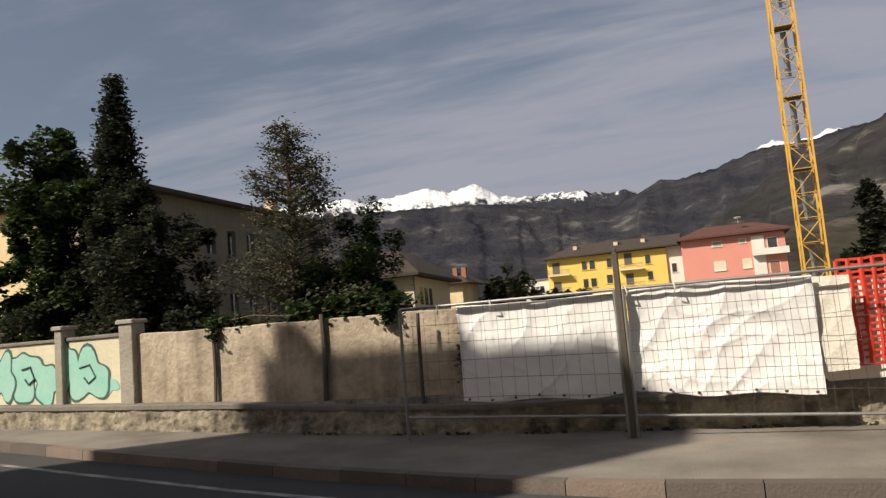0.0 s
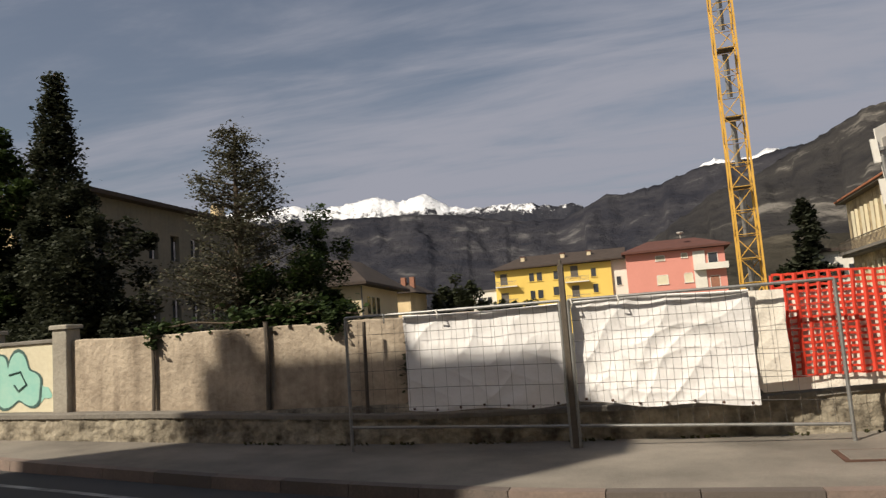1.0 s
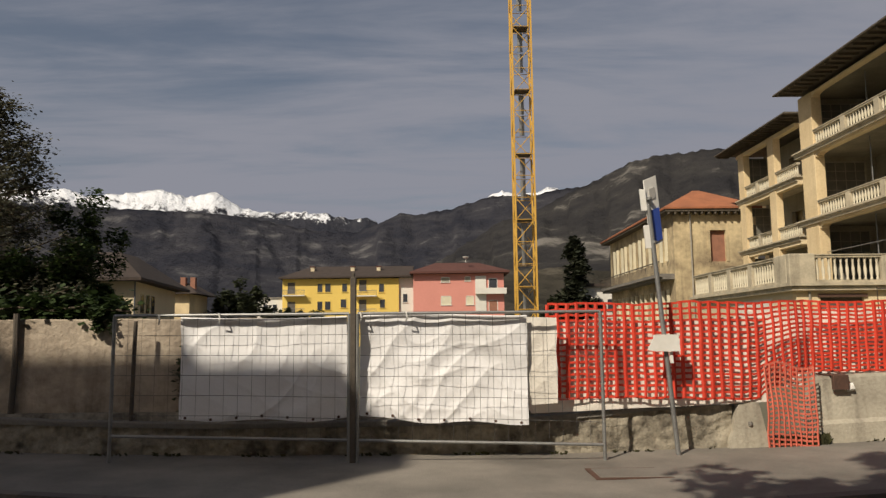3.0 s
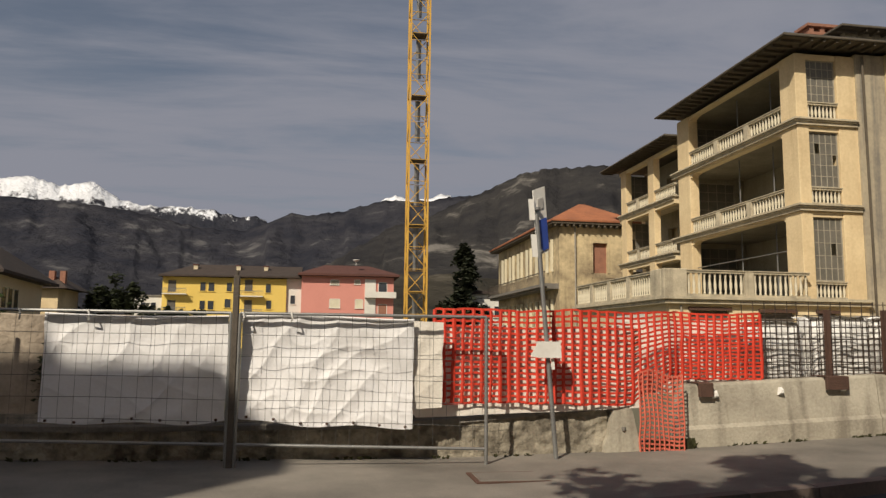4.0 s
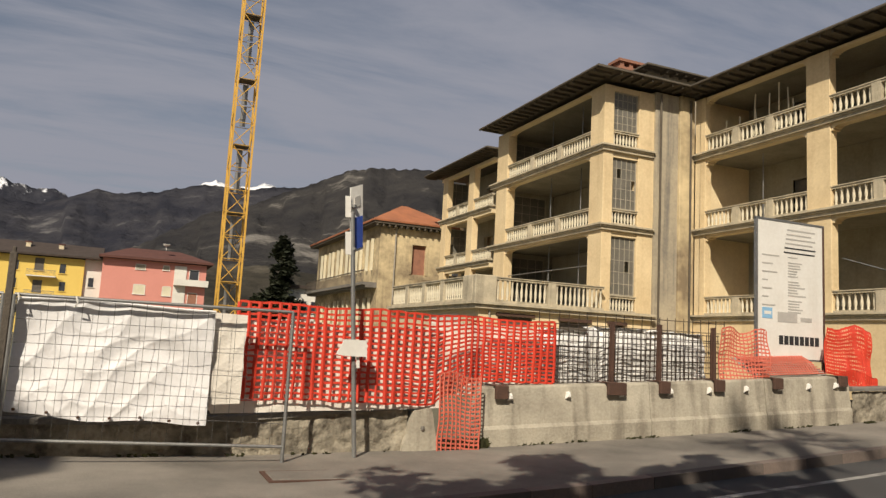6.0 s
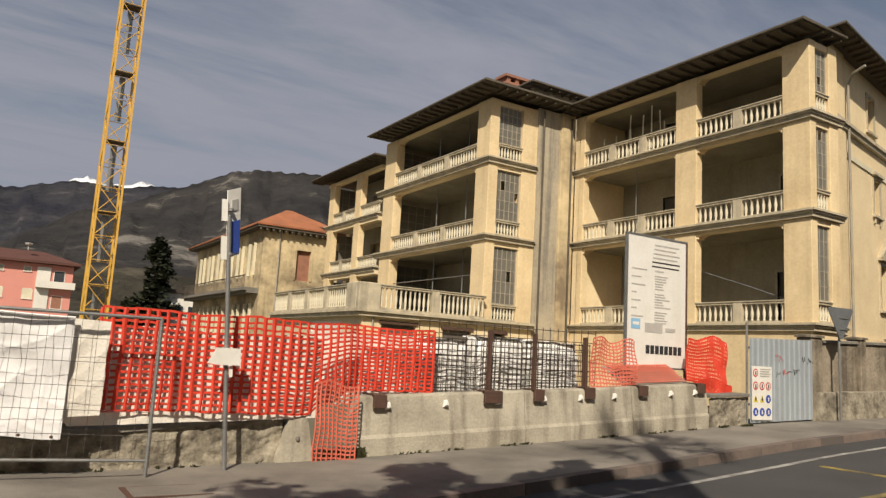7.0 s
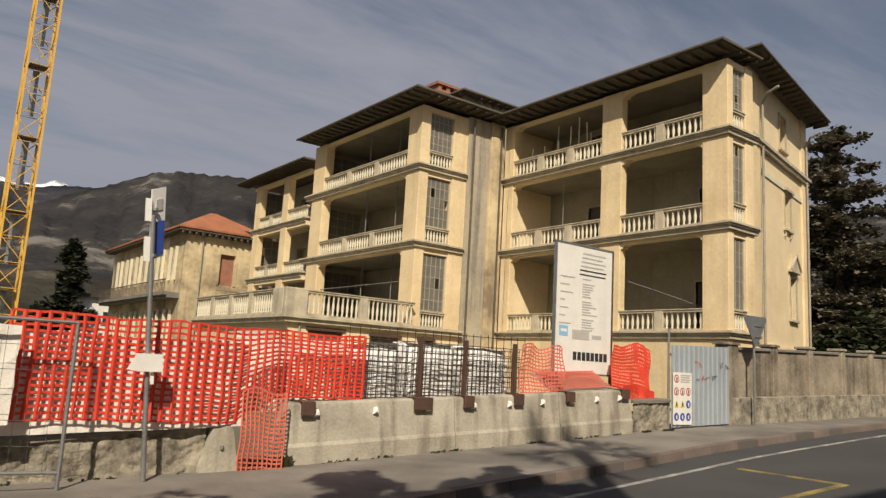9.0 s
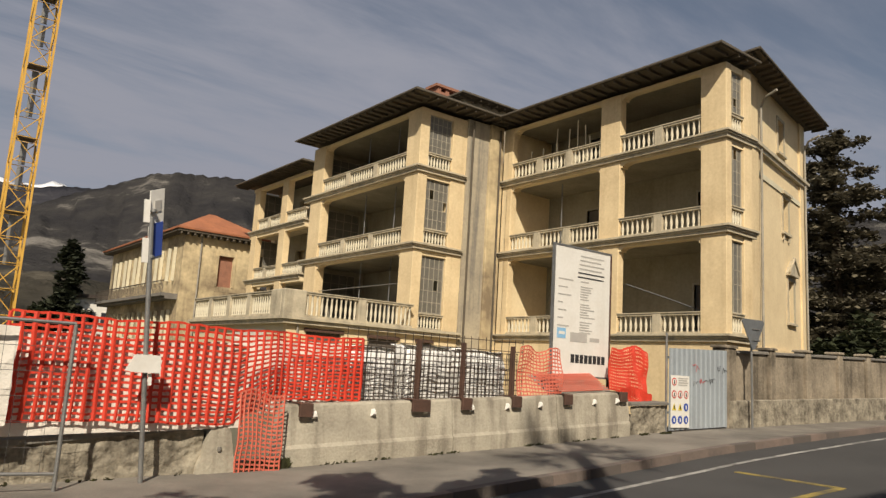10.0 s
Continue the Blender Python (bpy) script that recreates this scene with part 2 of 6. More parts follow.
# ---- mesh tools ----
class Mesh:
    """Collects simple solids into one mesh."""

    def __init__(self):
        self.v, self.f = [], []

    def quad(self, a, b, c, d):
        k = len(self.v)
        self.v += [tuple(a), tuple(b), tuple(c), tuple(d)]
        self.f.append((k, k + 1, k + 2, k + 3))
        return self

    def hexa(self, p):
        """Eight corners: four below, four above, both counter-clockwise from above."""
        k = len(self.v)
        self.v += [tuple(q) for q in p]
        for q in ((3, 2, 1, 0), (4, 5, 6, 7), (0, 1, 5, 4), (1, 2, 6, 5), (2, 3, 7, 6), (3, 0, 4, 7)):
            self.f.append(tuple(k + i for i in q))
        return self

    def box(self, x0, x1, y0, y1, z0, z1):
        return self.hexa([(x0, y0, z0), (x1, y0, z0), (x1, y1, z0), (x0, y1, z0), (x0, y0, z1), (x1, y0, z1), (x1, y1, z1), (x0, y1, z1)])

    def chamfer(self, x0, x1, y0, y1, z0, z1, c=0.02):
        """A block whose upright edges and upper rim are broken."""
        ring = lambda i: [(x0 + i + c, y0 + i), (x1 - i - c, y0 + i), (x1 - i, y0 + i + c), (x1 - i, y1 - i - c), (x1 - i - c, y1 - i), (x0 + i + c, y1 - i), (x0 + i, y1 - i - c), (x0 + i, y0 + i + c)]
        return self.stack([[(x, y, z) for x, y in ring(i)] for i, z in ((0, z0), (0, z1 - c), (c, z1))])

    def stack(self, rings, caps=True):
        k, n = len(self.v), len(rings[0])
        for r in rings:
            self.v += [tuple(q) for q in r]
        for j in range(len(rings) - 1):
            for i in range(n):
                a, b = k + j * n + i, k + j * n + (i + 1) % n
                self.f.append((a, b, b + n, a + n))
        if caps:
            self.f.append(tuple(k + i for i in range(n))[::-1])
            self.f.append(tuple(k + (len(rings) - 1) * n + i for i in range(n)))
        return self

    def tube(self, pts, r, n=8, r2=None):
        pts = [Vector(p) for p in pts]
        r2 = r if r2 is None else r2
        rings = []
        for i, p in enumerate(pts):
            d = (pts[min(i + 1, len(pts) - 1)] - pts[max(i - 1, 0)]).normalized()
            s = d.cross(Vector((0.31, 0.95, 0.05)) if abs(d.z) > 0.7 else Vector((0, 0, 1))).normalized()
            u = s.cross(d)
            q = r + (r2 - r) * i / max(len(pts) - 1, 1)
            rings.append([p + q * (math.cos(a) * s + math.sin(a) * u) for a in [2 * math.pi * j / n for j in range(n)]])
        return self.stack(rings)

    def lathe(self, x, y, z, profile, n=8):
        return self.stack([[(x + r * math.cos(2 * math.pi * j / n), y + r * math.sin(2 * math.pi * j / n), z + h) for j in range(n)] for r, h in profile])

    def grid(self, fn, nu, nv):
        k = len(self.v)
        self.v += [tuple(fn(i / nu, j / nv)) for j in range(nv + 1) for i in range(nu + 1)]
        for j in range(nv):
            for i in range(nu):
                a = k + j * (nu + 1) + i
                self.f.append((a, a + 1, a + nu + 2, a + nu + 1))
        return self

    def data(self, name, material, smooth=False):
        me = bpy.data.meshes.new(name)
        me.from_pydata(self.v, [], self.f)
        me.materials.append(material)
        if smooth:
            me.polygons.foreach_set("use_smooth", [True] * len(me.polygons))
        me.update()
        return me


def part(name, m, material, parent, label="", smooth=False):
    ob = new(name, m.data(name, material, smooth) if isinstance(m, Mesh) else m)
    ob.parent = parent
    if parent.data is None:
        ob.matrix_parent_inverse = Matrix.Translation(-parent.location)
    if label:
        ob["label"] = label
    return ob


def thing(name, label, category, at=(0, 0, 0), group="", kind=""):
    ob = new(name)
    ob.empty_display_size = 0.1
    ob.location = at
    return tagged(ob, label, category, group, kind)


def solid(name, m, material, label, category, group="", kind="", smooth=False):
    return tagged(new(name, m.data(name, material, smooth)), label, category, group, kind)


def struct(name, m, material, label="", smooth=False):
    return tagged(new(name, m.data(name, material, smooth)), label, kind="structure")


def n3(x, y, z, s=1.0):
    return noise.noise((x * s, y * s, z * s))


def lerp(pts, x):
    return float(np.interp(x, [p[0] for p in pts], [p[1] for p in pts]))


GROUND = ((-60, 1.0), (-30, 0.65), (-14, 0.28), (-11, 0.16), (-8.5, 0.05), (-5.5, -0.07), (-3, -0.12), (2, -0.14), (5.5, -0.05), (10, 0.17), (14.4, 0.41), (18.6, 0.56), (24, 0.74), (30, 0.92), (60, 1.7))
KERBY = ((-60, 12.2), (-14, 9.9), (-9.6, 9.15), (-4.7, 8.3), (-1.3, 7.65), (3.0, 7.6), (7.6, 8.15), (13.4, 8.7), (20, 9.3), (28, 9.9), (60, 10.4))
gz = lambda x: lerp(GROUND, x)
ky = lambda x: lerp(KERBY, x)

# ---- ground, road, pavement ----
struct("ground", Mesh().grid(lambda u, v: (-4600 + 9200 * u, -1500 + 6100 * v, -0.55), 40, 30), SOIL, "bare soil and grass ground reaching the hills")


def strip(y0, y1, dz, x0=-60, x1=60, step=1.0):
    """A band along the street that follows its rise."""
    n = int((x1 - x0) / step)

    def at(u, v):
        x = x0 + (x1 - x0) * u
        a, b = y0(x), y1(x)
        return x, a + (b - a) * v, gz(x) + dz + 0.008 * n3(x, a + (b - a) * v, 0, 0.8)

    return Mesh().grid(at, n, 6)


struct("road", strip(lambda x: -7.0, lambda x: ky(x) - 0.02, -0.14), ASPHALT, "dark worn asphalt road with patches", True)
struct("pavement", strip(lambda x: ky(x) + 0.2, lambda x: 12.2, 0.0), PAVE, "pale worn asphalt pavement along the walls", True)
struct("pavement_far", strip(lambda x: -11.0, lambda x: -6.4, -0.02), PAVE, "pavement on the other side of the road", True)
kerb = tagged(new("kerb"), "reddish porphyry kerb stones along the pavement", kind="structure")
x = -16.0
while x < 40:
    w = random.uniform(0.85, 1.15)
    a, b = ky(x + 0.01), ky(x + w - 0.015)
    za, zb = gz(x), gz(x + w)
    m = Mesh().hexa([(x, a, za - 0.3), (x + w - 0.012, b, zb - 0.3), (x + w - 0.012, b + 0.21, zb - 0.3), (x, a + 0.21, za - 0.3), (x, a + 0.025, za + 0.004), (x + w - 0.012, b + 0.025, zb + 0.004), (x + w - 0.012, b + 0.21, zb + 0.006), (x, a + 0.21, za + 0.006)])
    part("kerb_stone", m, KERB, kerb)
    x += w
struct("road_line", strip(lambda x: ky(x) - 0.86, lambda x: ky(x) - 0.74, -0.134), LINE, "worn white edge line on the asphalt")
bay = Mesh()
for x0, x1, y0, y1 in ((9.2, 12.6, 5.55, 5.67), (12.5, 12.62, 5.67, 7.4), (4.6, 6.6, 7.0, 7.1), (6.5, 6.6, 6.2, 7.0)):
    z = gz((x0 + x1) / 2) - 0.13
    bay.hexa([(x0, y0, gz(x0) - 0.14), (x1, y0, gz(x1) - 0.14), (x1, y1, gz(x1) - 0.14), (x0, y1, gz(x0) - 0.14), (x0, y0, gz(x0) - 0.128), (x1, y0, gz(x1) - 0.128), (x1, y1, gz(x1) - 0.128), (x0, y1, gz(x0) - 0.128)])
struct("parking_line", bay, YPAINT, "worn yellow bay marking on the asphalt")
mh = thing("manhole_cover", "grey cast-iron cover set in the pavement", "cover", (2.3, 9.4, gz(2.3)))
part("frame", Mesh().box(1.8, 3.0, 9.05, 9.75, gz(2.3) - 0.05, gz(2.3) + 0.012), RUST, mh)
part("lid", Mesh().chamfer(1.86, 2.94, 9.11, 9.69, gz(2.3) - 0.03, gz(2.3) + 0.02, 0.01), PAVE, mh)

# ---- low rubble wall and the upper walls on it ----
LOWTOP = ((-60, 1.3), (-15, 0.77), (-11.8, 0.67), (-8.5, 0.57), (-5.7, 0.43), (-3.5, 0.36), (0.5, 0.38), (1.9, 0.45), (3.0, 0.55), (4.5, 0.66))


def rubble(x0, x1, y0, top, thick=0.7, base=-0.4):
    """A rough masonry front with a lumpy face and a level back."""
    n = int((x1 - x0) / 0.045)

    def face(u, v):
        x = x0 + (x1 - x0) * u
        z = base + (top(x) - 0.07 - base) * v
        d = 0.03 * n3(x, 3.1, z * 1.3, 4.0) + 0.024 * n3(x, 9.7, z, 11.0) + 0.04 * abs(n3(x, 1.3, z * 1.3, 8.0))
        return x, y0 + d, z

    m = Mesh().grid(face, n, 22)
    m.box(x0, x1, y0 + 0.1, y0 + thick, base, top((x0 + x1) / 2) - 0.3)
    return m


def band(x0, x1, y0, y1, zlo, zhi, step=0.5):
    """A coping or course that follows a height line, with a slightly uneven top."""
    n = max(2, int((x1 - x0) / step))
    rings = []
    for i in range(n + 1):
        x = x0 + (x1 - x0) * i / n
        j = 0.012 * n3(x, y0, 5.5, 1.7)
        rings.append([(x, y0, zlo(x)), (x, y1, zlo(x)), (x, y1, zhi(x) + j), (x, y0 + 0.02, zhi(x) + j), (x, y0, zhi(x) - 0.02 + j)])
    return Mesh().stack(rings)


low = lambda x: lerp(LOWTOP, x)
struct("wall_low", rubble(-40, 4.3, 11.1, low), RUBBLE, "low rough rubble wall with crumbling render", True)
struct("wall_coping", band(-40, 4.32, 11.07, 11.85, lambda x: low(x) - 0.09, low), COPING, "weathered grey coping on the low wall")
struct("wall_graffiti_base", band(-40, -11.0, 11.42, 11.62, lambda x: low(x) - 0.05, lambda x: 1.97), CREAM, "cream rendered wall with teal graffiti")
struct("wall_brown", band(-10.82, -2.4, 11.42, 11.68, lambda x: low(x) - 0.05, lambda x: 1.97 - 0.008 * (x + 10.8) + 0.03 * n3(x, 0, 0, 1.1), 0.18), BROWN, "weathered brown rendered wall with an uneven top")
struct("wall_graffiti_coping", band(-40, -11.05, 11.38, 11.66, lambda x: 1.965, lambda x: 2.03), COPING, "thin grey coping")
for px in (-10.93, -12.67, -14.75, -16.9, -19.0):
    hw = 0.17 if px > -11 else 0.1
    m = Mesh().chamfer(px - hw, px + hw, 11.3, 11.66, low(px) - 0.02, 2.2, 0.015)
    m.chamfer(px - hw - 0.05, px + hw + 0.05, 11.26, 11.7, 2.2, 2.28, 0.02)
    struct("wall_pier", m, PIER, "weathered rendered wall pier with a cap stone")
for px, w in ((-8.9, 0.035), (-6.58, 0.045)):
    solid("wall_post", Mesh().tube([(px - 0.02, 11.36, low(px)), (px, 11.37, 1.2), (px - 0.01, 11.36, 2.02)], w, 7), POSTM, "dark weathered post standing against the brown wall", "post", "posts at the wall")

# graffiti: bulging letters with dark outlines on the cream wall
random.seed(5)


def blob(cx, cz, rx, rz, y, seed, n=40):
    pts = []
    for i in range(n):
        a = 2 * math.pi * i / n
        k = 1 + 0.2 * math.sin(3 * a + seed) + 0.13 * math.sin(5 * a + 2.1 * seed)
        pts.append((cx + rx * k * math.cos(a), y, cz + rz * k * math.sin(a)))
    m = Mesh()
    m.v = pts[::-1]
    m.f = [tuple(range(n))]
    return m


graf = thing("graffiti", "teal bubble-letter graffiti with dark outlines sprayed on the wall", "graffiti", (-12.6, 11.41, 0.8))
for i, (cx, cz, rx, rz) in enumerate(((-13.75, 1.32, 0.42, 0.5), (-13.1, 1.15, 0.36, 0.4), (-12.55, 1.45, 0.3, 0.46), (-12.0, 1.22, 0.5, 0.46), (-14.3, 1.3, 0.3, 0.45))):
    part("outline", blob(cx, cz, rx + 0.05, rz + 0.05, 11.416 - 0.002 * i, i), TEALDARK, graf)
    part("fill", blob(cx, cz, rx, rz, 11.411 - 0.002 * i, i), TEAL, graf)
part("fill", blob(-11.45, 1.02, 0.2, 0.16, 11.412, 2), TEAL, graf)
for cx, cz, s in ((-13.6, 1.25, 1.0), (-12.0, 1.2, 1.2)):
    part("stroke", Mesh().tube([(cx - 0.18 * s, 11.4, cz + 0.2), (cx + 0.05, 11.4, cz + 0.25), (cx + 0.16 * s, 11.4, cz), (cx, 11.4, cz - 0.12), (cx - 0.1, 11.4, cz)], 0.02, 5), TEALDARK, graf)

# ---- right perimeter wall ----
w2top = lambda x: gz(x) + 2.02
struct("wall_perimeter", band(18.75, 60, 11.36, 11.6, lambda x: gz(x) + 0.7, w2top), GREYWALL, "weathered grey rendered perimeter wall")
struct("wall_perimeter_base", band(18.75, 60, 11.12, 11.7, lambda x: gz(x) - 0.4, lambda x: gz(x) + 0.72), RUBBLE, "rough projecting base of the perimeter wall")
struct("wall_perimeter_coping", band(18.75, 60, 11.3, 11.66, lambda x: w2top(x) - 0.005, lambda x: w2top(x) + 0.07), COPING, "grey wall coping")
for i in range(16):
    px = 18.95 + 2.15 * i if i else 18.86
    t = 0.14 if i else 0.26
    m = Mesh().chamfer(px - t, px + t, 11.24, 11.66, gz(px) + 0.68 if i else gz(px) - 0.3, w2top(px) + 0.12, 0.02)
    m.chamfer(px - t - 0.05, px + t + 0.05, 11.2, 11.7, w2top(px) + 0.12, w2top(px) + 0.19, 0.02)
    struct("wall_pilaster", m, GREYWALL, "weathered wall pilaster with a cap")

# ---- mobile fence ----
FY = 10.42
for x0, x1 in ((-4.68, -1.36), (-1.24, 2.22)):
    zt = 1.94
    zb = lambda x: 0.08 - 0.028 * (x - 2.2) * (x < 2.2)
    fence = thing("mobile_fence", "galvanised mobile site fence panel with welded wires", "fence", ((x0 + x1) / 2, FY, gz(0)), "mobile fence panels")
    for xx in (x0, x1):
        part("upright_tube", Mesh().tube([(xx, FY, gz(xx) - 0.01), (xx, FY, zt)], 0.026, 10), STEEL, fence)
    for za, zc in ((zb(x0), zb(x1)), (zt, zt)):
        part("cross_tube", Mesh().tube([(x0, FY, za), (x1, FY, zc)], 0.022, 8), STEEL, fence)
    k = int((x1 - x0) / 0.185)
    for i in range(1, k):
        xx = x0 + (x1 - x0) * i / k
        part("vertical_wire", Mesh().tube([(xx, FY, zb(xx)), (xx + random.uniform(-0.006, 0.006), FY, zt)], 0.0026, 4), WIREM, fence)
    for i in range(1, 6):
        zz = zb(x0) + (zt - zb(x0)) * i / 6
        part("horizontal_wire", Mesh().tube([(x0, FY - 0.008, zz), ((x0 + x1) / 2, FY - 0.008, zz - 0.015), (x1, FY - 0.008, zz - (zb(x0) - zb(x1)) * (1 - i / 6))], 0.0036, 4), WIREM, fence)
p = Mesh().chamfer(-1.345, -1.26, FY - 0.03, FY + 0.04, gz(0) - 0.02, 2.46, 0.012)
post = thing("fence_post", "tall weathered timber post between the fence panels", "post", (-1.3, FY, gz(0)))
part("shaft", p, POSTM, post)
part("tip", Mesh().chamfer(-1.325, -1.28, FY - 0.01, FY + 0.03, 2.46, 2.53, 0.01), POSTM, post)
solid("stay_post", Mesh().tube([(-4.68, 11.12, low(-4.6)), (-4.66, 11.12, 1.88)], 0.03, 8), POSTM, "dark post behind the end of the fence", "post")


def sheet(x0, x1, y, top, bottom, amp, seed, nu=150, nv=84):
    """Cloth hung from its upper edge: long slack folds, small creases, a wavy hem."""

    def at(u, v):
        x = x0 + (x1 - x0) * u
        z = bottom(u) + (top(u) - bottom(u)) * v
        slack = math.sin(math.pi * min(1, max(0, v))) ** 0.7
        a = math.sin(4 * u + 3.1 * v + 3.0 * n3(u * 2, v * 2, seed) + seed)
        b = n3(x * 0.9 + z * 0.7, seed, z * 0.9)
        wx, wz = x + 0.25 * n3(x * 1.3, seed, z * 1.3), z + 0.25 * n3(x * 1.3, seed + 5, z * 1.3)
        c = 0.3 - abs(n3(wx * 1.8 - wz * 1.7, seed + 4, wz * 0.5 + wx * 0.5)) ** 0.6
        e = 0.3 - abs(n3(wx * 0.8 + wz * 2.6, seed + 11, wz * 0.4 - wx * 0.7)) ** 0.6
        d = n3(x * 6, seed + 8, z * 6)
        return x + 0.012 * n3(seed, z * 4, 1), y + amp * (0.3 * a * slack + 0.7 * b - 0.6 * c - 0.5 * e + 0.12 * d), z + 0.02 * b * (1 - v)

    return Mesh().grid(at, nu, nv)


hem1 = lambda u: 0.43 + 0.05 * (1 - u) - 0.03 * math.sin(9 * u) + 0.12 * max(0, u - 0.75) * 2
hem2 = lambda u: 0.52 - 0.16 * u ** 0.5 + 0.02 * math.sin(12 * u)
for x0, x1, y, top, hem, amp, seed in ((-3.77, -1.4, FY + 0.1, lambda u: 1.9 - 0.03 * math.sin(3 * u), hem1, 0.06, 1.3), (-1.22, 1.18, FY + 0.12, lambda u: 1.9 + 0.02 * math.sin(5 * u), hem2, 0.07, 4.1)):
    tp = thing("tarpaulin", "creased white tarpaulin tied to the fence", "tarpaulin", ((x0 + x1) / 2, y, 0.5), "tarpaulins on the fence")
    part("cloth", sheet(x0, x1, y, top, hem, amp, seed), TARP, tp, smooth=True)
    for k in range(7):
        u = (k + 0.3) / 6.6
        part("eyelet", Mesh().lathe(x0 + (x1 - x0) * u, y - 0.05, hem(u) + 0.02, ((0.008, 0), (0.02, 0.006), (0.02, 0.03), (0.008, 0.036)), 8), RUST, tp, "dark eyelet")
    part("top_hem", Mesh().tube([(x0 + (x1 - x0) * q / 12, y - 0.01, top(q / 12)) for q in range(13)], 0.018, 6), TARP, tp)
solid("fabric_screen", sheet(1.02, 1.62, 10.62, lambda u: 1.88 - 0.02 * u, lambda u: 0.6 + 0.03 * u, 0.03, 3.3, 40, 50), CANVAS, "cream fabric lapped over the edge of the tarpaulin", "screen", smooth=True)
solid("fabric_screen", sheet(0.35, 4.85, 10.99, lambda u: 1.86 - 0.05 * abs(math.sin(7 * u)), lambda u: (0.42 + 0.17 * u) if u > 0.2 else 0.5, 0.022, 7.7), CANVAS, "cream fabric screen behind the orange net", "screen", smooth=True)
solid("fabric_screen", sheet(4.85, 6.95, 11.6, lambda u: 1.98, lambda u: 0.75, 0.07, 9.2), CANVAS, "cream fabric screen behind the orange net", "screen", smooth=True)
for tx in (-4.05, -3.2, -1.2, -0.55):
    solid("cable_tie", Mesh().tube([(tx, FY - 0.03, 1.96), (tx + 0.02, FY - 0.04, 1.88), (tx - 0.01, FY + 0.02, 1.82)], 0.012, 5), WHITEM, "white tie hanging from the fence tube", "tie", "fence ties")


# ---- plastic nets ----
def net(name, x0, x1, y, top, bottom, pitch, wide, row, thin, material, label, seed, wob=0.03, set_back=None):
    """Woven safety net: upright ribbons as parts, thin cross strands joined into one part."""
    ob = thing(name, label, "net", ((x0 + x1) / 2, y, bottom(0.5)))
    n = int((x1 - x0) / pitch)

    def off(x, z):
        return (lerp(set_back, x) if set_back else 0.0) + wob * (n3(x * 0.9, seed, z * 0.9) * 2.2 + n3(x * 3, seed + 3, z * 2))

    for i in range(n + 1):
        u = i / n
        xc = x0 + (x1 - x0) * u
        m = Mesh()
        lo, hi = bottom(u), top(u)
        w = wide * random.uniform(0.8, 1.2)
        lean = 0.06 * n3(xc * 0.7, seed, 2.0)
        m.grid(lambda a, b: (xc + (a - 0.5) * w + lean * (b - 0.5) + 0.02 * n3(xc * 4, lo + (hi - lo) * b * 3, seed), y + off(xc, lo + (hi - lo) * b) - 0.012 * (1 - abs(2 * a - 1)), lo + (hi - lo) * b), 2, 14)
        part("ribbon", m, material, ob)
    strands = Mesh()
    rows = int((top(0.5) - bottom(0.5)) / row)
    for j in range(rows + 1):
        v = j / rows
        sag = [random.uniform(-0.16, 0.16) * row for _ in range(n + 2)]

        def at(a, b):
            x = x0 + (x1 - x0) * a
            z = bottom(a) + (top(a) - bottom(a)) * v + sag[int(a * n)] * 0.8 + (b - 0.5) * thin
            return x, y + off(x, z) + 0.006, z

        strands.grid(at, n * 2, 1)
    tagged(part("strand_weave", strands, material, ob), kind="stuff")
    return ob


random.seed(11)
net("orange_safety_net", 1.54, 7.1, 10.9, lambda u: 2.06 + 0.015 * math.sin(20 * u) + 0.02 * u, lambda u: (0.67 + 0.02 * math.sin(9 * u)) if u < 0.57 else 0.70 + 0.33 * min(1, (u - 0.57) / 0.12), 0.14, 0.055, 0.088, 0.034, ORANGE, "bright orange plastic safety net hung along the wall", 2.0, 0.02, ((4.4, 0.0), (5.3, 0.2), (5.6, 0.4), (7.2, 0.4)))
net("faded_safety_net", 4.76, 5.46, 10.86, lambda u: 1.12 + 0.05 * math.sin(6 * u), lambda u: -0.08 - 0.03 * u, 0.075, 0.028, 0.066, 0.03, FADED, "faded salmon safety net tied over the wall gap", 5.0, 0.05)
net("faded_safety_net", 11.0, 12.2, 11.35, lambda u: 2.2 + 0.06 * math.sin(9 * u), lambda u: 1.22, 0.075, 0.03, 0.07, 0.032, FADED, "faded salmon safety net bunched beside the sign board", 8.0, 0.07)
net("orange_safety_net", 14.4, 15.86, 11.75, lambda u: 2.44 - 0.07 * math.sin(7 * u + 0.4), lambda u: 1.45 - 0.25 * u, 0.055, 0.042, 0.085, 0.05, ORANGE, "crumpled orange safety net folded over a rail", 12.0, 0.07)
net("orange_safety_net", 14.5, 15.8, 11.55, lambda u: 1.42 + 0.08 * math.sin(5 * u), lambda u: 1.1 + 0.1 * math.sin(8 * u), 0.07, 0.05, 0.06, 0.04, ORANGE, "torn strip of orange safety net on the stub wall", 15.0, 0.09)
slope = thing("draped_net", "faded pink net draped over rubble behind the barrier", "net", (13.1, 11.8, 1.2))
hump = Mesh()
for i in range(26):
    xx = 12.25 + 1.85 * i / 25
    hump.tube([(xx - 0.25, 11.5, gz(xx) + 1.02), (xx - 0.1, 11.8, gz(xx) + 1.24), (xx, 12.2, gz(xx) + 1.4)], 0.014, 4)
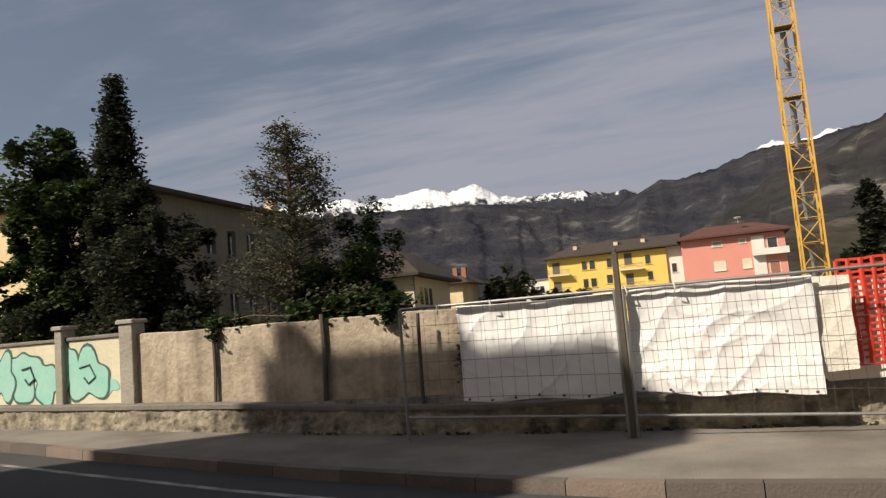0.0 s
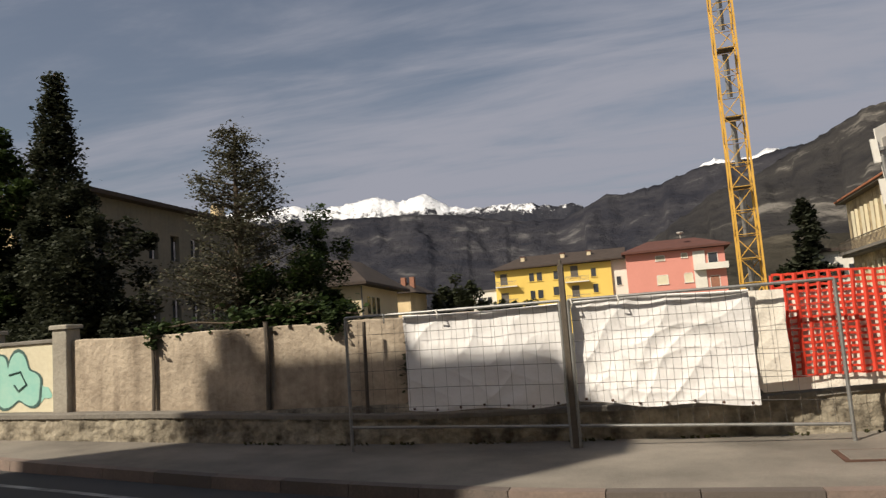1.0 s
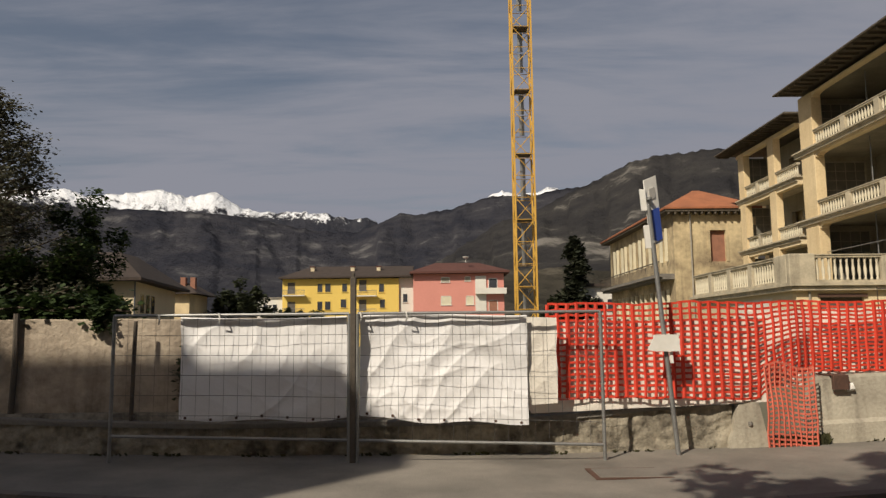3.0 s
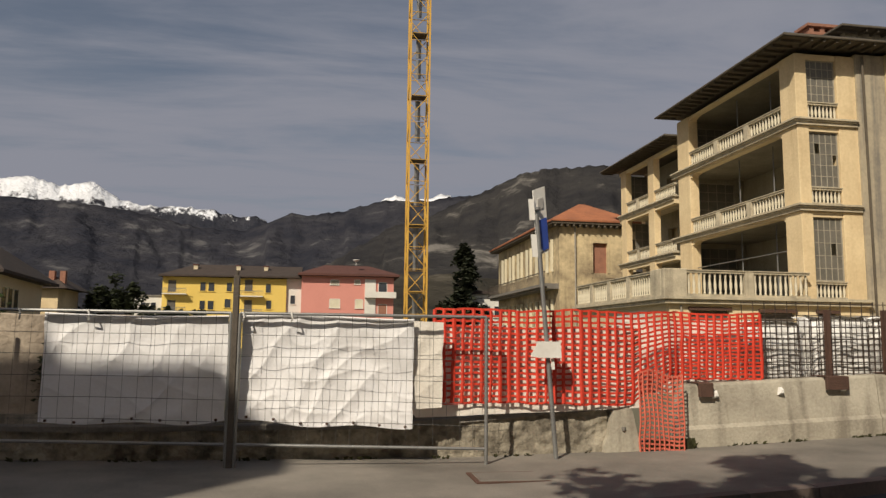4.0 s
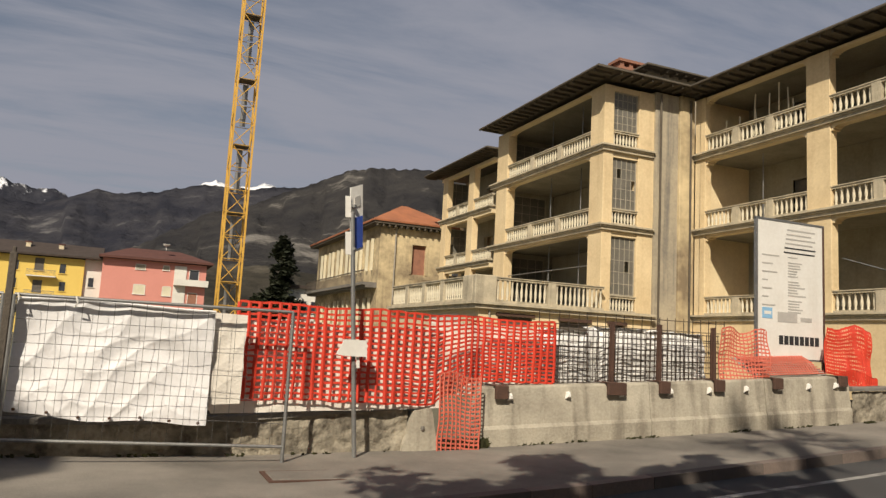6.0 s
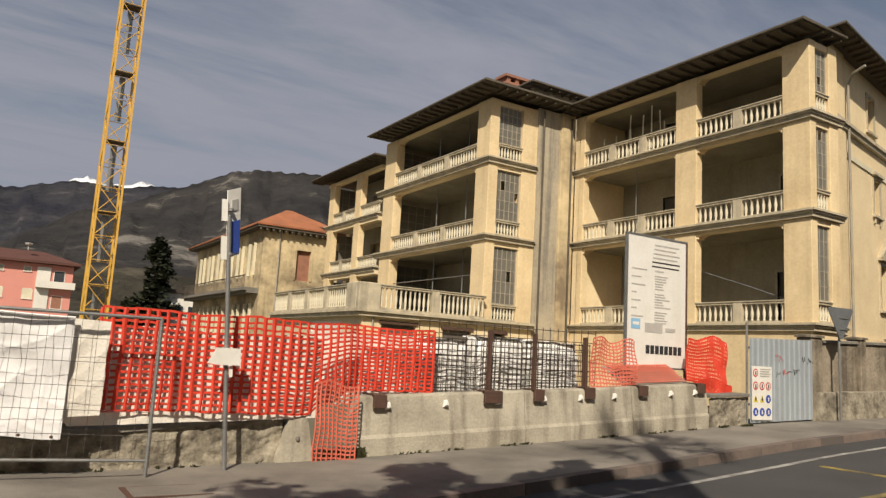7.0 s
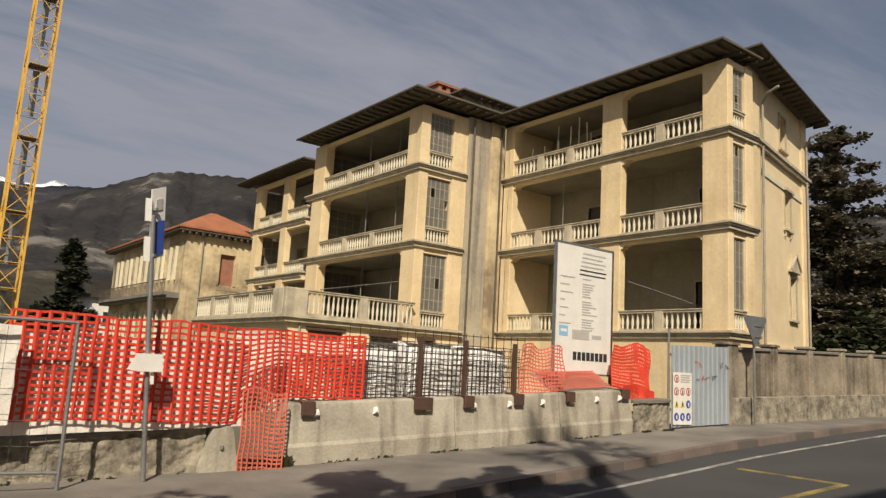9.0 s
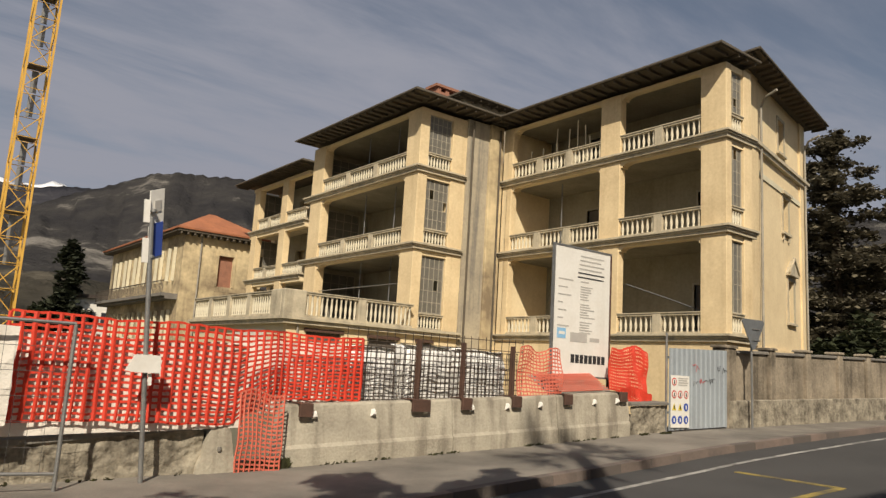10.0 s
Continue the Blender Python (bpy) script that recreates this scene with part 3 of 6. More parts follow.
for j in range(9):
    y = 11.5 + 0.08 * j
    hump.tube([(12.2 + 0.1 * k, y, gz(12.2 + 0.1 * k) + 1.03 + 0.52 * (y - 11.5) + 0.02 * n3(k, j, 3)) for k in range(20)], 0.013, 4)
tagged(part("mesh", hump, FADED, slope), kind="stuff")
part("mound", Mesh().grid(lambda u, v: (12.1 + 2.1 * u, 11.46 + 0.8 * v, gz(12.1 + 2.1 * u) + 0.92 + 0.45 * v + 0.05 * n3(u * 9, v * 5, 2)), 24, 8), PIER, slope)

# ---- concrete barrier units ----
for i, (x0, x1) in enumerate(((5.57, 9.05), (9.07, 11.9), (11.92, 14.3))):
    y0 = 11.05
    bar = thing("concrete_barrier", "pale stained concrete road barrier unit on the pavement", "barrier", ((x0 + x1) / 2, y0, gz((x0 + x1) / 2)), "concrete barriers")
    prof = ((0.0, -0.1), (0.0, 0.28), (0.035, 0.34), (0.1, 0.98), (0.12, 1.02), (0.38, 1.02), (0.4, 0.98), (0.47, 0.3), (0.5, -0.1))
    n = 12
    rings = []
    for k in range(n + 1):
        x = x0 + (x1 - x0) * k / n
        chip = 0.012 * n3(x, i, 0.3, 2.0)
        rings.append([(x, y0 + dy + chip, gz(x) + dz * (1.0 if dz < 0.9 else 0.96)) for dy, dz in prof])
    body = Mesh().stack(rings)
    part("body", body, CONC, bar)
    for k in range(3):
        x = x0 + (x1 - x0) * (0.16 + 0.33 * k)
        z = gz(x) + 0.8
        lug = part("lifting_lug", Mesh().stack([[(x - 0.05, y0 + 0.07, z - 0.07), (x + 0.05, y0 + 0.07, z - 0.05), (x + 0.04, y0 + 0.07, z + 0.07), (x - 0.03, y0 + 0.07, z + 0.06)], [(x - 0.02, y0 - 0.005, z - 0.02), (x + 0.03, y0 - 0.005, z - 0.02), (x + 0.02, y0 - 0.005, z + 0.03), (x - 0.01, y0 - 0.005, z + 0.03)]]), WHITEM, bar, "small pale lifting point")
# steel posts clamped on the barrier and the mesh they carry
for x, tall in ((5.95, 0), (8.28, 1), (9.36, 1), (10.68, 1), (12.2, 0), (14.05, 0)):
    z = gz(x) + 0.98
    st = thing("clamp_post", "dark rusty steel post clamped to the concrete barrier", "post", (x, 11.12, z), "clamp posts")
    w = 0.2 if abs(x - 8.28) < 0.1 else 0.12
    part("clamp_plate", Mesh().chamfer(x - w, x + w, 11.03, 11.1, z - 0.2, z + 0.02, 0.01), RUST, st)
    part("clamp_top", Mesh().box(x - w, x + w, 11.1, 11.5, z + 0.004, z + 0.02), RUST, st)
    if tall:
        m = Mesh().box(x - 0.032, x + 0.032, 11.2, 11.208, z + 0.02, 2.1 + 0.01 * x)
        m.box(x - 0.032, x + 0.032, 11.28, 11.288, z + 0.02, 2.1 + 0.01 * x)
        m.box(x - 0.004, x + 0.004, 11.208, 11.28, z + 0.02, 2.1 + 0.01 * x)
        part("beam", m, RUST, st)
for x0, x1, y, zt, s in ((6.92, 9.4, 11.42, 2.02, 0.105), (9.2, 11.0, 11.44, 2.06, 0.105), (6.95, 11.3, 11.6, 2.32, 0.2)):
    rm = thing("rebar_mesh", "dark welded rebar mesh panel standing behind the barrier", "mesh panel", ((x0 + x1) / 2, y, 1.0), "rebar mesh panels")
    n = int((x1 - x0) / s)
    for i in range(n + 1):
        xx = x0 + (x1 - x0) * i / n
        part("upright_bar", Mesh().tube([(xx, y, gz(xx) + 0.9), (xx + random.uniform(-0.02, 0.02), y, zt + 0.012 * (xx - x0))], 0.008, 5), REBAR, rm)
    for j in range(int((zt - 0.95) / s) + 1):
        z = zt - s * j - 0.03
        part("cross_bar", Mesh().tube([(x0, y - 0.012, z), ((x0 + x1) / 2, y - 0.012, z + 0.01), (x1, y - 0.012, z + 0.02)], 0.008, 5), REBAR, rm)
random.seed(21)
for x0, x1, zt in ((6.98, 8.2, 1.98), (8.35, 9.5, 2.08), (9.6, 10.95, 2.08)):
    def bag(u, v, x0=x0, x1=x1, zt=zt):
        a = math.pi * u
        r = 0.5 * (1 - 0.35 * abs(2 * v - 1) ** 6)
        return (x0 + x1) / 2 - math.cos(a) * (x1 - x0) / 2 + 0.03 * n3(u * 8, v * 7, x0), 12.15 - r * math.sin(a) ** 0.18 + 0.05 * n3(u * 6, v * 9, x0 + 3), 0.2 + (zt - 0.2) * v + 0.05 * n3(u * 5, 2, x0) * v
    m = Mesh().grid(bag, 34, 30)
    m.grid(lambda u, v, x0=x0, x1=x1, zt=zt: (x0 + (x1 - x0) * u, 11.72 + 0.6 * v, zt + 0.05 * n3(u * 4, v * 4, x0)), 8, 6)
    solid("wrapped_pallet", m, WRAP, "pallet of material wrapped in crumpled white plastic", "pallet", "wrapped pallets", smooth=True)
# end block at the break in the rubble wall, stub wall beside the gate
blk = thing("end_block", "worn pale concrete barrier end block", "block", (4.52, 11.0, gz(4.52)))
m = Mesh()
m.stack([[(4.52 + sx * w + 0.02 * n3(k, sx, 1), 11.0 + dy * d, gz(4.52) - 0.1 + h) for sx, dy in ((-1, 0), (-0.35, -0.03), (0.35, -0.03), (1, 0), (1, 1), (-1, 1))] for k, (w, d, h) in enumerate(((0.32, 0.5, 0), (0.31, 0.5, 0.2), (0.24, 0.48, 0.34), (0.17, 0.42, 0.68), (0.13, 0.36, 0.78)))])
part("body", m, CONC, blk)
part("slot", Mesh().lathe(4.52, 10.985, gz(4.52) + 0.32, ((0.03, 0), (0.035, 0.03), (0.03, 0.06)), 8), COPING, blk)
struct("wall_stub", rubble(14.5, 15.85, 11.2, lambda x: gz(x) + 0.72, 0.5, 0.2), RUBBLE, "short rough masonry stub beside the gate", True)
struct("wall_stub_cap", band(14.45, 15.9, 11.15, 11.75, lambda x: gz(x) + 0.66, lambda x: gz(x) + 0.74), COPING)

# ---- gate with its safety sign ----
gate = thing("site_gate", "grey-blue corrugated metal site gate with scribbles", "gate", (17.3, 11.2, gz(17.3)))
m = Mesh()
k = 74
xs = [15.98 + 2.62 * i / k for i in range(k + 1)]
pr = [(x, 11.2 + 0.018 * (1 if (i % 6) in (1, 2, 3) else 0)) for i, x in enumerate(xs)]
m.stack([[(xa, ya, gz(xa) + 0.04), (xa, ya + 0.005, gz(xa) + 0.04), (xa, ya + 0.005, gz(xa) + 2.06), (xa, ya, gz(xa) + 2.06)] for xa, ya in pr])
part("panel", m, GATEM, gate)
for xx, zt in ((15.95, 2.9), (18.6, 2.6)):
    part("gate_post", Mesh().tube([(xx, 11.26, gz(xx) - 0.05), (xx, 11.26, zt)], 0.03, 8), STEEL, gate)
part("rail", Mesh().box(15.97, 18.6, 11.23, 11.27, gz(17.3) + 0.4, gz(17.3) + 0.46), STEEL, gate)
part("rail", Mesh().box(15.97, 18.6, 11.23, 11.27, gz(17.3) + 1.75, gz(17.3) + 1.81), STEEL, gate)
random.seed(3)
for i in range(9):
    x, z = 16.95 + random.random() * 1.4, gz(17) + random.choice((1.15, 1.25, 1.55, 1.6))
    part("scribble", Mesh().tube([(x + 0.05 * j * random.uniform(0.6, 1.2), 11.193, z + random.uniform(-0.08, 0.1)) for j in range(5)], 0.007, 4), INK if i % 3 else REDINK, gate)
sg = thing("safety_sign", "white site safety sign with rows of coloured symbols on the gate", "sign", (16.4, 11.18, gz(16.4) + 0.08))
zs = gz(16.4) + 0.1
part("plate", Mesh().box(16.02, 16.8, 11.17, 11.182, zs, zs + 1.28), WHITEM, sg)


def disc(cx, cz, r, y, n=20, x0=0):
    m = Mesh()
    m.v = [(cx + r * math.cos(2 * math.pi * i / n), y, cz - r * math.sin(2 * math.pi * i / n)) for i in range(n)]
    m.f = [tuple(range(n))]
    return m


for j, (row, cols) in enumerate(((REDINK, 1), (REDINK, 3), (YELINK, 3), (BLUEINK, 3))):
    for i in range(cols):
        cx, cz = 16.15 + 0.25 * i, zs + 1.12 - 0.31 * j
        mm = BLUEINK if (j == 2 and i == 2) else row
        if mm is YELINK:
            t = Mesh()
            t.v = [(cx - 0.09, 11.164, cz - 0.08), (cx + 0.09, 11.164, cz - 0.08), (cx, 11.164, cz + 0.1)]
            t.f = [(0, 1, 2)]
            part("symbol", t, mm, sg)
        else:
            part("symbol", disc(cx, cz, 0.1, 11.165), mm, sg)
            if mm is REDINK:
                part("symbol_field", disc(cx, cz, 0.07, 11.162), WHITEM, sg)
        part("pictogram", Mesh().box(cx - 0.022, cx + 0.022, 11.157, 11.16, cz - 0.05, cz + 0.04), WHITEM if mm is BLUEINK else INK, sg)
for i in range(4):
    part("text_bar", Mesh().box(16.32, 16.74 - 0.05 * (i % 2), 11.162, 11.166, zs + 1.2 - 0.055 * i, zs + 1.225 - 0.055 * i), GREYINK, sg)

# ---- project sign board ----
bd = thing("project_board", "tall white site information board with columns of small print", "sign board", (12.9, 12.1, 0.6))
BX0, BX1, BZ0, BZ1, BY = 12.78, 14.8, 1.7, 4.77, 12.15
part("panel", Mesh().box(BX0, BX1, BY, BY + 0.03, BZ0, BZ1), WHITEM, bd)
for xx in (BX0 - 0.02, BX1 + 0.02):
    part("frame_post", Mesh().box(xx - 0.03, xx + 0.03, BY - 0.01, BY + 0.05, -0.3, BZ1 + 0.02), RUST if xx > 13 else STEEL, bd)
part("frame_rail", Mesh().box(BX0 - 0.05, BX1 + 0.05, BY - 0.012, BY + 0.05, BZ1, BZ1 + 0.045), STEEL, bd)
part("frame_rail", Mesh().box(BX0 - 0.05, BX1 + 0.05, BY - 0.012, BY + 0.05, BZ0 - 0.045, BZ0), STEEL, bd)
random.seed(8)
z = BZ1 - 0.18
row = 0
while z > BZ0 + 1.0:
    if row < 6:
        part("text_bar", Mesh().box(BX0 + 0.9 - 0.02 * row, BX1 - 0.22 - random.random() * 0.15, BY - 0.006, BY - 0.002, z, z + 0.032), INK if row > 3 else GREYINK, bd)
        z -= 0.105
    else:
        if row % 3 == 0:
            part("text_bar", Mesh().box(BX0 + 0.14, BX0 + 0.3 + random.random() * 0.35, BY - 0.006, BY - 0.002, z, z + 0.03), GREYINK, bd)
        if row % 7:
            part("text_bar", Mesh().box(BX0 + 0.92, BX0 + 1.15 + random.random() * 0.32, BY - 0.006, BY - 0.002, z, z + 0.028), GREYINK, bd)
        z -= 0.062
    row += 1
part("logo_patch", Mesh().box(BX0 + 0.14, BX0 + 0.44, BY - 0.006, BY - 0.002, BZ0 + 0.86, BZ0 + 1.1), LBLUE, bd, "light blue logo patch")
part("logo_patch", Mesh().box(BX0 + 0.2, BX0 + 0.4, BY - 0.009, BY - 0.006, BZ0 + 0.95, BZ0 + 1.02), WHITEM, bd)
part("logo_patch", Mesh().box(BX0 + 0.6, BX0 + 1.2, BY - 0.006, BY - 0.002, BZ0 + 0.8, BZ0 + 1.02), GREYINK, bd)
part("logo_patch", Mesh().box(BX0 + 1.3, BX0 + 1.65, BY - 0.006, BY - 0.002, BZ0 + 0.84, BZ0 + 0.93), GREYINK, bd)
for i in range(8):
    xx = BX0 + 0.64 + 0.158 * i
    part("name_bar", Mesh().box(xx, xx + 0.125, BY - 0.006, BY - 0.002, BZ0 + 0.3, BZ0 + 0.5), INK, bd, "bold black lettering as plain bars")

# ---- bus stop pole ----
bp = thing("bus_stop_sign", "leaning galvanised bus stop pole with a white and blue sign", "sign", (3.33, 10.6, gz(3.3)))
lean = lambda z: 3.31 - 0.072 * (z - gz(3.3))
part("pole", Mesh().tube([(lean(gz(3.3) - 0.05), 10.6, gz(3.3) - 0.05), (lean(3.8), 10.6, 3.5)], 0.034, 12), STEEL, bp)


def tilted(x0, x1, y0, y1, z0, z1):
    return Mesh().hexa([(lean(z0) + x0, y0, z0), (lean(z0) + x1, y0, z0), (lean(z0) + x1, y1, z0), (lean(z0) + x0, y1, z0), (lean(z1) + x0, y0, z1), (lean(z1) + x1, y0, z1), (lean(z1) + x1, y1, z1), (lean(z1) + x0, y1, z1)])




def sign_leaf(a0, a1, zl, zh, off):
    """A piece of the sign plate between two shares of its width, set off from the plate's middle."""
    pts = []
    for z in (zl, zh):
        for a, o in ((a0, off - 0.008), (a1, off - 0.008), (a1, off + 0.008), (a0, off + 0.008)):
            pts.append((lean(z) - 0.05 + 0.22 * a + 0.48 * o, 10.62 + 0.12 * a - 0.88 * o, z + 0.1 * a))
    return Mesh().hexa(pts)


pl = part("sign_plate", sign_leaf(0, 1, 2.88, 3.88, 0.0), WHITEM, bp)
part("blue_field", sign_leaf(0.06, 0.94, 2.92, 3.4, 0.012), BLUEINK, pl)
part("symbol", sign_leaf(0.3, 0.75, 3.56, 3.72, 0.012), GREYINK, pl)
for z0, z1 in ((2.86, 3.2), (3.42, 3.74)):
    part("bracket", tilted(-0.13, -0.05, 10.58, 10.62, z0, z1), WHITEM, bp)
tb = part("timetable_box", tilted(-0.17, 0.17, 10.5, 10.62, 1.36, 1.6), WHITEM, bp, "small white timetable box")
part("side_flap", Mesh().hexa([(lean(1.36) - 0.3, 10.5, 1.38), (lean(1.36) - 0.17, 10.5, 1.36), (lean(1.36) - 0.17, 10.53, 1.36), (lean(1.36) - 0.3, 10.53, 1.38), (lean(1.55) - 0.19, 10.5, 1.56), (lean(1.6) - 0.17, 10.5, 1.59), (lean(1.6) - 0.17, 10.53, 1.59), (lean(1.55) - 0.19, 10.53, 1.56)]), WHITEM, tb)
part("paper_tag", tilted(0.02, 0.07, 10.55, 10.555, 1.19, 1.35), WHITEM, bp)
for z in (1.44, 2.95, 3.6):
    part("clamp", Mesh().tube([(lean(z), 10.6, z - 0.02), (lean(z), 10.6, z + 0.02)], 0.042, 10), STEEL, bp)

# ---- give-way sign seen from behind ----
ts_ = thing("give_way_sign", "grey back of a triangular give-way sign on a post", "sign", (19.5, 10.95, gz(19.5)))
part("post", Mesh().tube([(19.4, 10.95, gz(19.4) - 0.05), (19.38, 10.95, 3.35)], 0.03, 8), STEEL, ts_)
m = Mesh()
tri = [(18.8, 3.45), (18.87, 3.52), (19.88, 3.54), (19.96, 3.47), (19.44, 2.7), (19.32, 2.7)]
m.stack([[(x, 10.9, z) for x, z in tri], [(x, 10.88, z) for x, z in tri]])
part("plate", m, SIGNBACK, ts_)
for z in (2.95, 3.25):
    part("bracket", Mesh().box(19.3, 19.68, 10.86, 10.885, z, z + 0.04), STEEL, ts_)

# ---- weeds along the foot of the walls ----
random.seed(31)
wd = Mesh()
for i in range(1100):
    x = random.choice((random.uniform(6, 14.3), random.uniform(4.9, 5.7), random.uniform(14.3, 15.9), random.uniform(-8, 4)))
    if n3(x, 0, 0, 1.3) < 0.02 and not 4.9 < x < 5.8:
        continue
    y, h, a = 11.03 + random.uniform(-0.06, 0.02), random.uniform(0.015, 0.06) * (3.2 if 4.9 < x < 5.8 else 1), random.uniform(0, 6.28)
    c, s = 0.02 * math.cos(a), 0.02 * math.sin(a)
    wd.quad((x - c, y - s, gz(x)), (x + c, y + s, gz(x)), (x + 2 * c + random.uniform(-0.04, 0.04), y - 0.03, gz(x) + h), (x - c, y - 0.02, gz(x) + h * 0.8))
solid("weeds", wd, WEED, "low weeds along the foot of the walls", "weeds", kind="stuff")

# ---- the abandoned yellow building ----
BAL = Mesh().lathe(0, 0, 0, ((0.055, 0.0), (0.055, 0.04), (0.035, 0.07), (0.068, 0.2), (0.06, 0.28), (0.034, 0.42), (0.05, 0.46), (0.055, 0.5), (0.055, 0.54)), 8).data("baluster", BALUS, True)


def walls(axis, at, thick, u0, u1, z0, z1, holes):
    """A wall in one plane with openings cut through it: axis 'x' runs along x at y=at, 'y' along y at x=at."""
    m = Mesh()
    edges = sorted({u0, u1, *[h[0] for h in holes], *[h[1] for h in holes]})
    for a, b in zip(edges, edges[1:]):
        if b <= u0 or a >= u1:
            continue
        cuts = sorted((h[2], h[3]) for h in holes if h[0] <= a and h[1] >= b)
        z = z0
        for c, d in cuts + [(z1, z1)]:
            if c > z:
                m.box(a, b, at, at + thick, z, c) if axis == "x" else m.box(at, at + thick, a, b, z, c)
            z = max(z, d)
    return m


def balustrade(parent, axis, at, u0, u1, z, posts=1, h=0.9, gap=0.235):
    """Handrail as the part; plinth, square posts and turned balusters are its pieces."""
    m = Mesh()
    w = 0.11

    def bx(a, b, zz0, zz1, half):
        m.box(a, b, at - half, at + half, zz0, zz1) if axis == "x" else m.box(at - half, at + half, a, b, zz0, zz1)

    bx(u0, u1, z + h - 0.13, z + h - 0.04, w)
    bx(u0 - 0.01, u1 + 0.01, z + h - 0.04, z + h, w + 0.04)
    ob = part("balustrade", m, TRIMM, parent, "cast-stone balustrade")
    m = Mesh()
    bx(u0, u1, z, z + 0.1, w)
    part("plinth", m, TRIMM, ob)
    marks = [u0 + (u1 - u0) * (i + 1) / (posts + 1) for i in range(posts)]
    for c in marks:
        m = Mesh()
        bx(c - 0.2, c + 0.2, z + 0.004, z + h - 0.045, w + 0.02)
        part("post", m, TRIMM, ob)
    ends = [u0] + marks + [u1]
    for i, (a, b) in enumerate(zip(ends, ends[1:])):
        a2, b2 = a + (0.2 if i else 0.0), b - (0.2 if i < posts else 0.0)
        n = max(2, int((b2 - a2) / gap))
        for k in range(n):
            c = a2 + (b2 - a2) * (k + 0.5) / n
            o = part("baluster", BAL, BALUS, ob)
            o.location = (c, at, z + 0.1) if axis == "x" else (at, c, z + 0.1)
            o.scale = (1, 1, (h - 0.23) / 0.54)
    return ob


def slab(parent, x0, x1, y0, y1, z, t=0.3):
    """Floor slab with a stepped moulding along its rim."""
    m = Mesh().box(x0 + 0.14, x1, y0 + 0.14, y1, z - t, z - 0.16)
    m.box(x0 + 0.07, x1, y0 + 0.07, y1, z - 0.16, z - 0.08)
    m.box(x0, x1, y0, y1, z - 0.08, z)
    return part("floor_slab", m, TRIMM, parent, "floor slab with a stained stone moulding")


def glazing(parent, axis, at, u0, u1, z0, z1, nu, nv, glass=DUSTGLASS, name="window"):
    """Old metal-framed window: frame, bars, and every pane apart."""
    m = Mesh()

    def bx(a, b, c, d, o0, o1):
        m.box(a, b, at + o0, at + o1, c, d) if axis == "x" else m.box(at + o0, at + o1, a, b, c, d)

    f = 0.05
    bx(u0, u1, z0, z0 + f, -0.03, 0.03)
    bx(u0, u1, z1 - f, z1, -0.03, 0.03)
    bx(u0, u0 + f, z0 + f, z1 - f, -0.03, 0.03)
    bx(u1 - f, u1, z0 + f, z1 - f, -0.03, 0.03)
    ob = part(name, m, FRAMEM, parent)
    for i in range(1, nu):
        c = u0 + (u1 - u0) * i / nu
        m = Mesh()
        bx(c - 0.018, c + 0.018, z0 + f, z1 - f, -0.02, 0.02)
        part("glazing_bar", m, FRAMEM, ob)
    for j in range(1, nv):
        c = z0 + (z1 - z0) * j / nv
        m = Mesh()
        bx(u0 + f, u1 - f, c - 0.016, c + 0.016, -0.018, 0.018)
        part("glazing_bar", m, FRAMEM, ob)
    for i in range(nu):
        for j in range(nv):
            if random.random() < 0.05:
                continue
            a, b = u0 + (u1 - u0) * i / nu, u0 + (u1 - u0) * (i + 1) / nu
            c, d = z0 + (z1 - z0) * j / nv, z0 + (z1 - z0) * (j + 1) / nv
            p = Mesh().box(a, b, at - 0.003, at + 0.003, c, d) if axis == "x" else Mesh().box(at - 0.003, at + 0.003, a, b, c, d)
            part("pane", p, glass, ob)
    return ob


def door(parent, axis, at, u0, u1, z0, z1):
    """Dark door leaf in a plain surround, set into the wall."""
    m = Mesh()
    d = Mesh()
    if axis == "x":
        m.box(u0 - 0.1, u0, at - 0.04, at + 0.1, z0, z1 + 0.1).box(u1, u1 + 0.1, at - 0.04, at + 0.1, z0, z1 + 0.1).box(u0, u1, at - 0.04, at + 0.1, z1, z1 + 0.1)
        d.box(u0, u1, at + 0.12, at + 0.16, z0, z1)
    else:
        m.box(at - 0.04, at + 0.1, u0 - 0.1, u0, z0, z1 + 0.1).box(at - 0.04, at + 0.1, u1, u1 + 0.1, z0, z1 + 0.1).box(at - 0.04, at + 0.1, u0, u1, z1, z1 + 0.1)
        d.box(at + 0.12, at + 0.16, u0, u1, z0, z1)
    ob = part("door", m, FRAMEM, parent)
    part("door_leaf", d, DOORM, ob)
    return ob


def haunch(m, axis, at, thick, u0, u1, z, r=0.5):
    """A flat lintel whose two corners are rounded."""
    for u, s in ((u0, 1), (u1, -1)):
        for k in range(5):
            a0, a1 = r * k / 5, r * (k + 1) / 5
            dz = 0.34 * (1 - math.sqrt(max(0, 1 - (1 - (a0 + a1) / 2 / r) ** 2)))
            lo, hi = sorted((u + s * a0, u + s * a1))
            m.box(lo, hi, at, at + thick, z - dz, z) if axis == "x" else m.box(at, at + thick, lo, hi, z - dz, z)


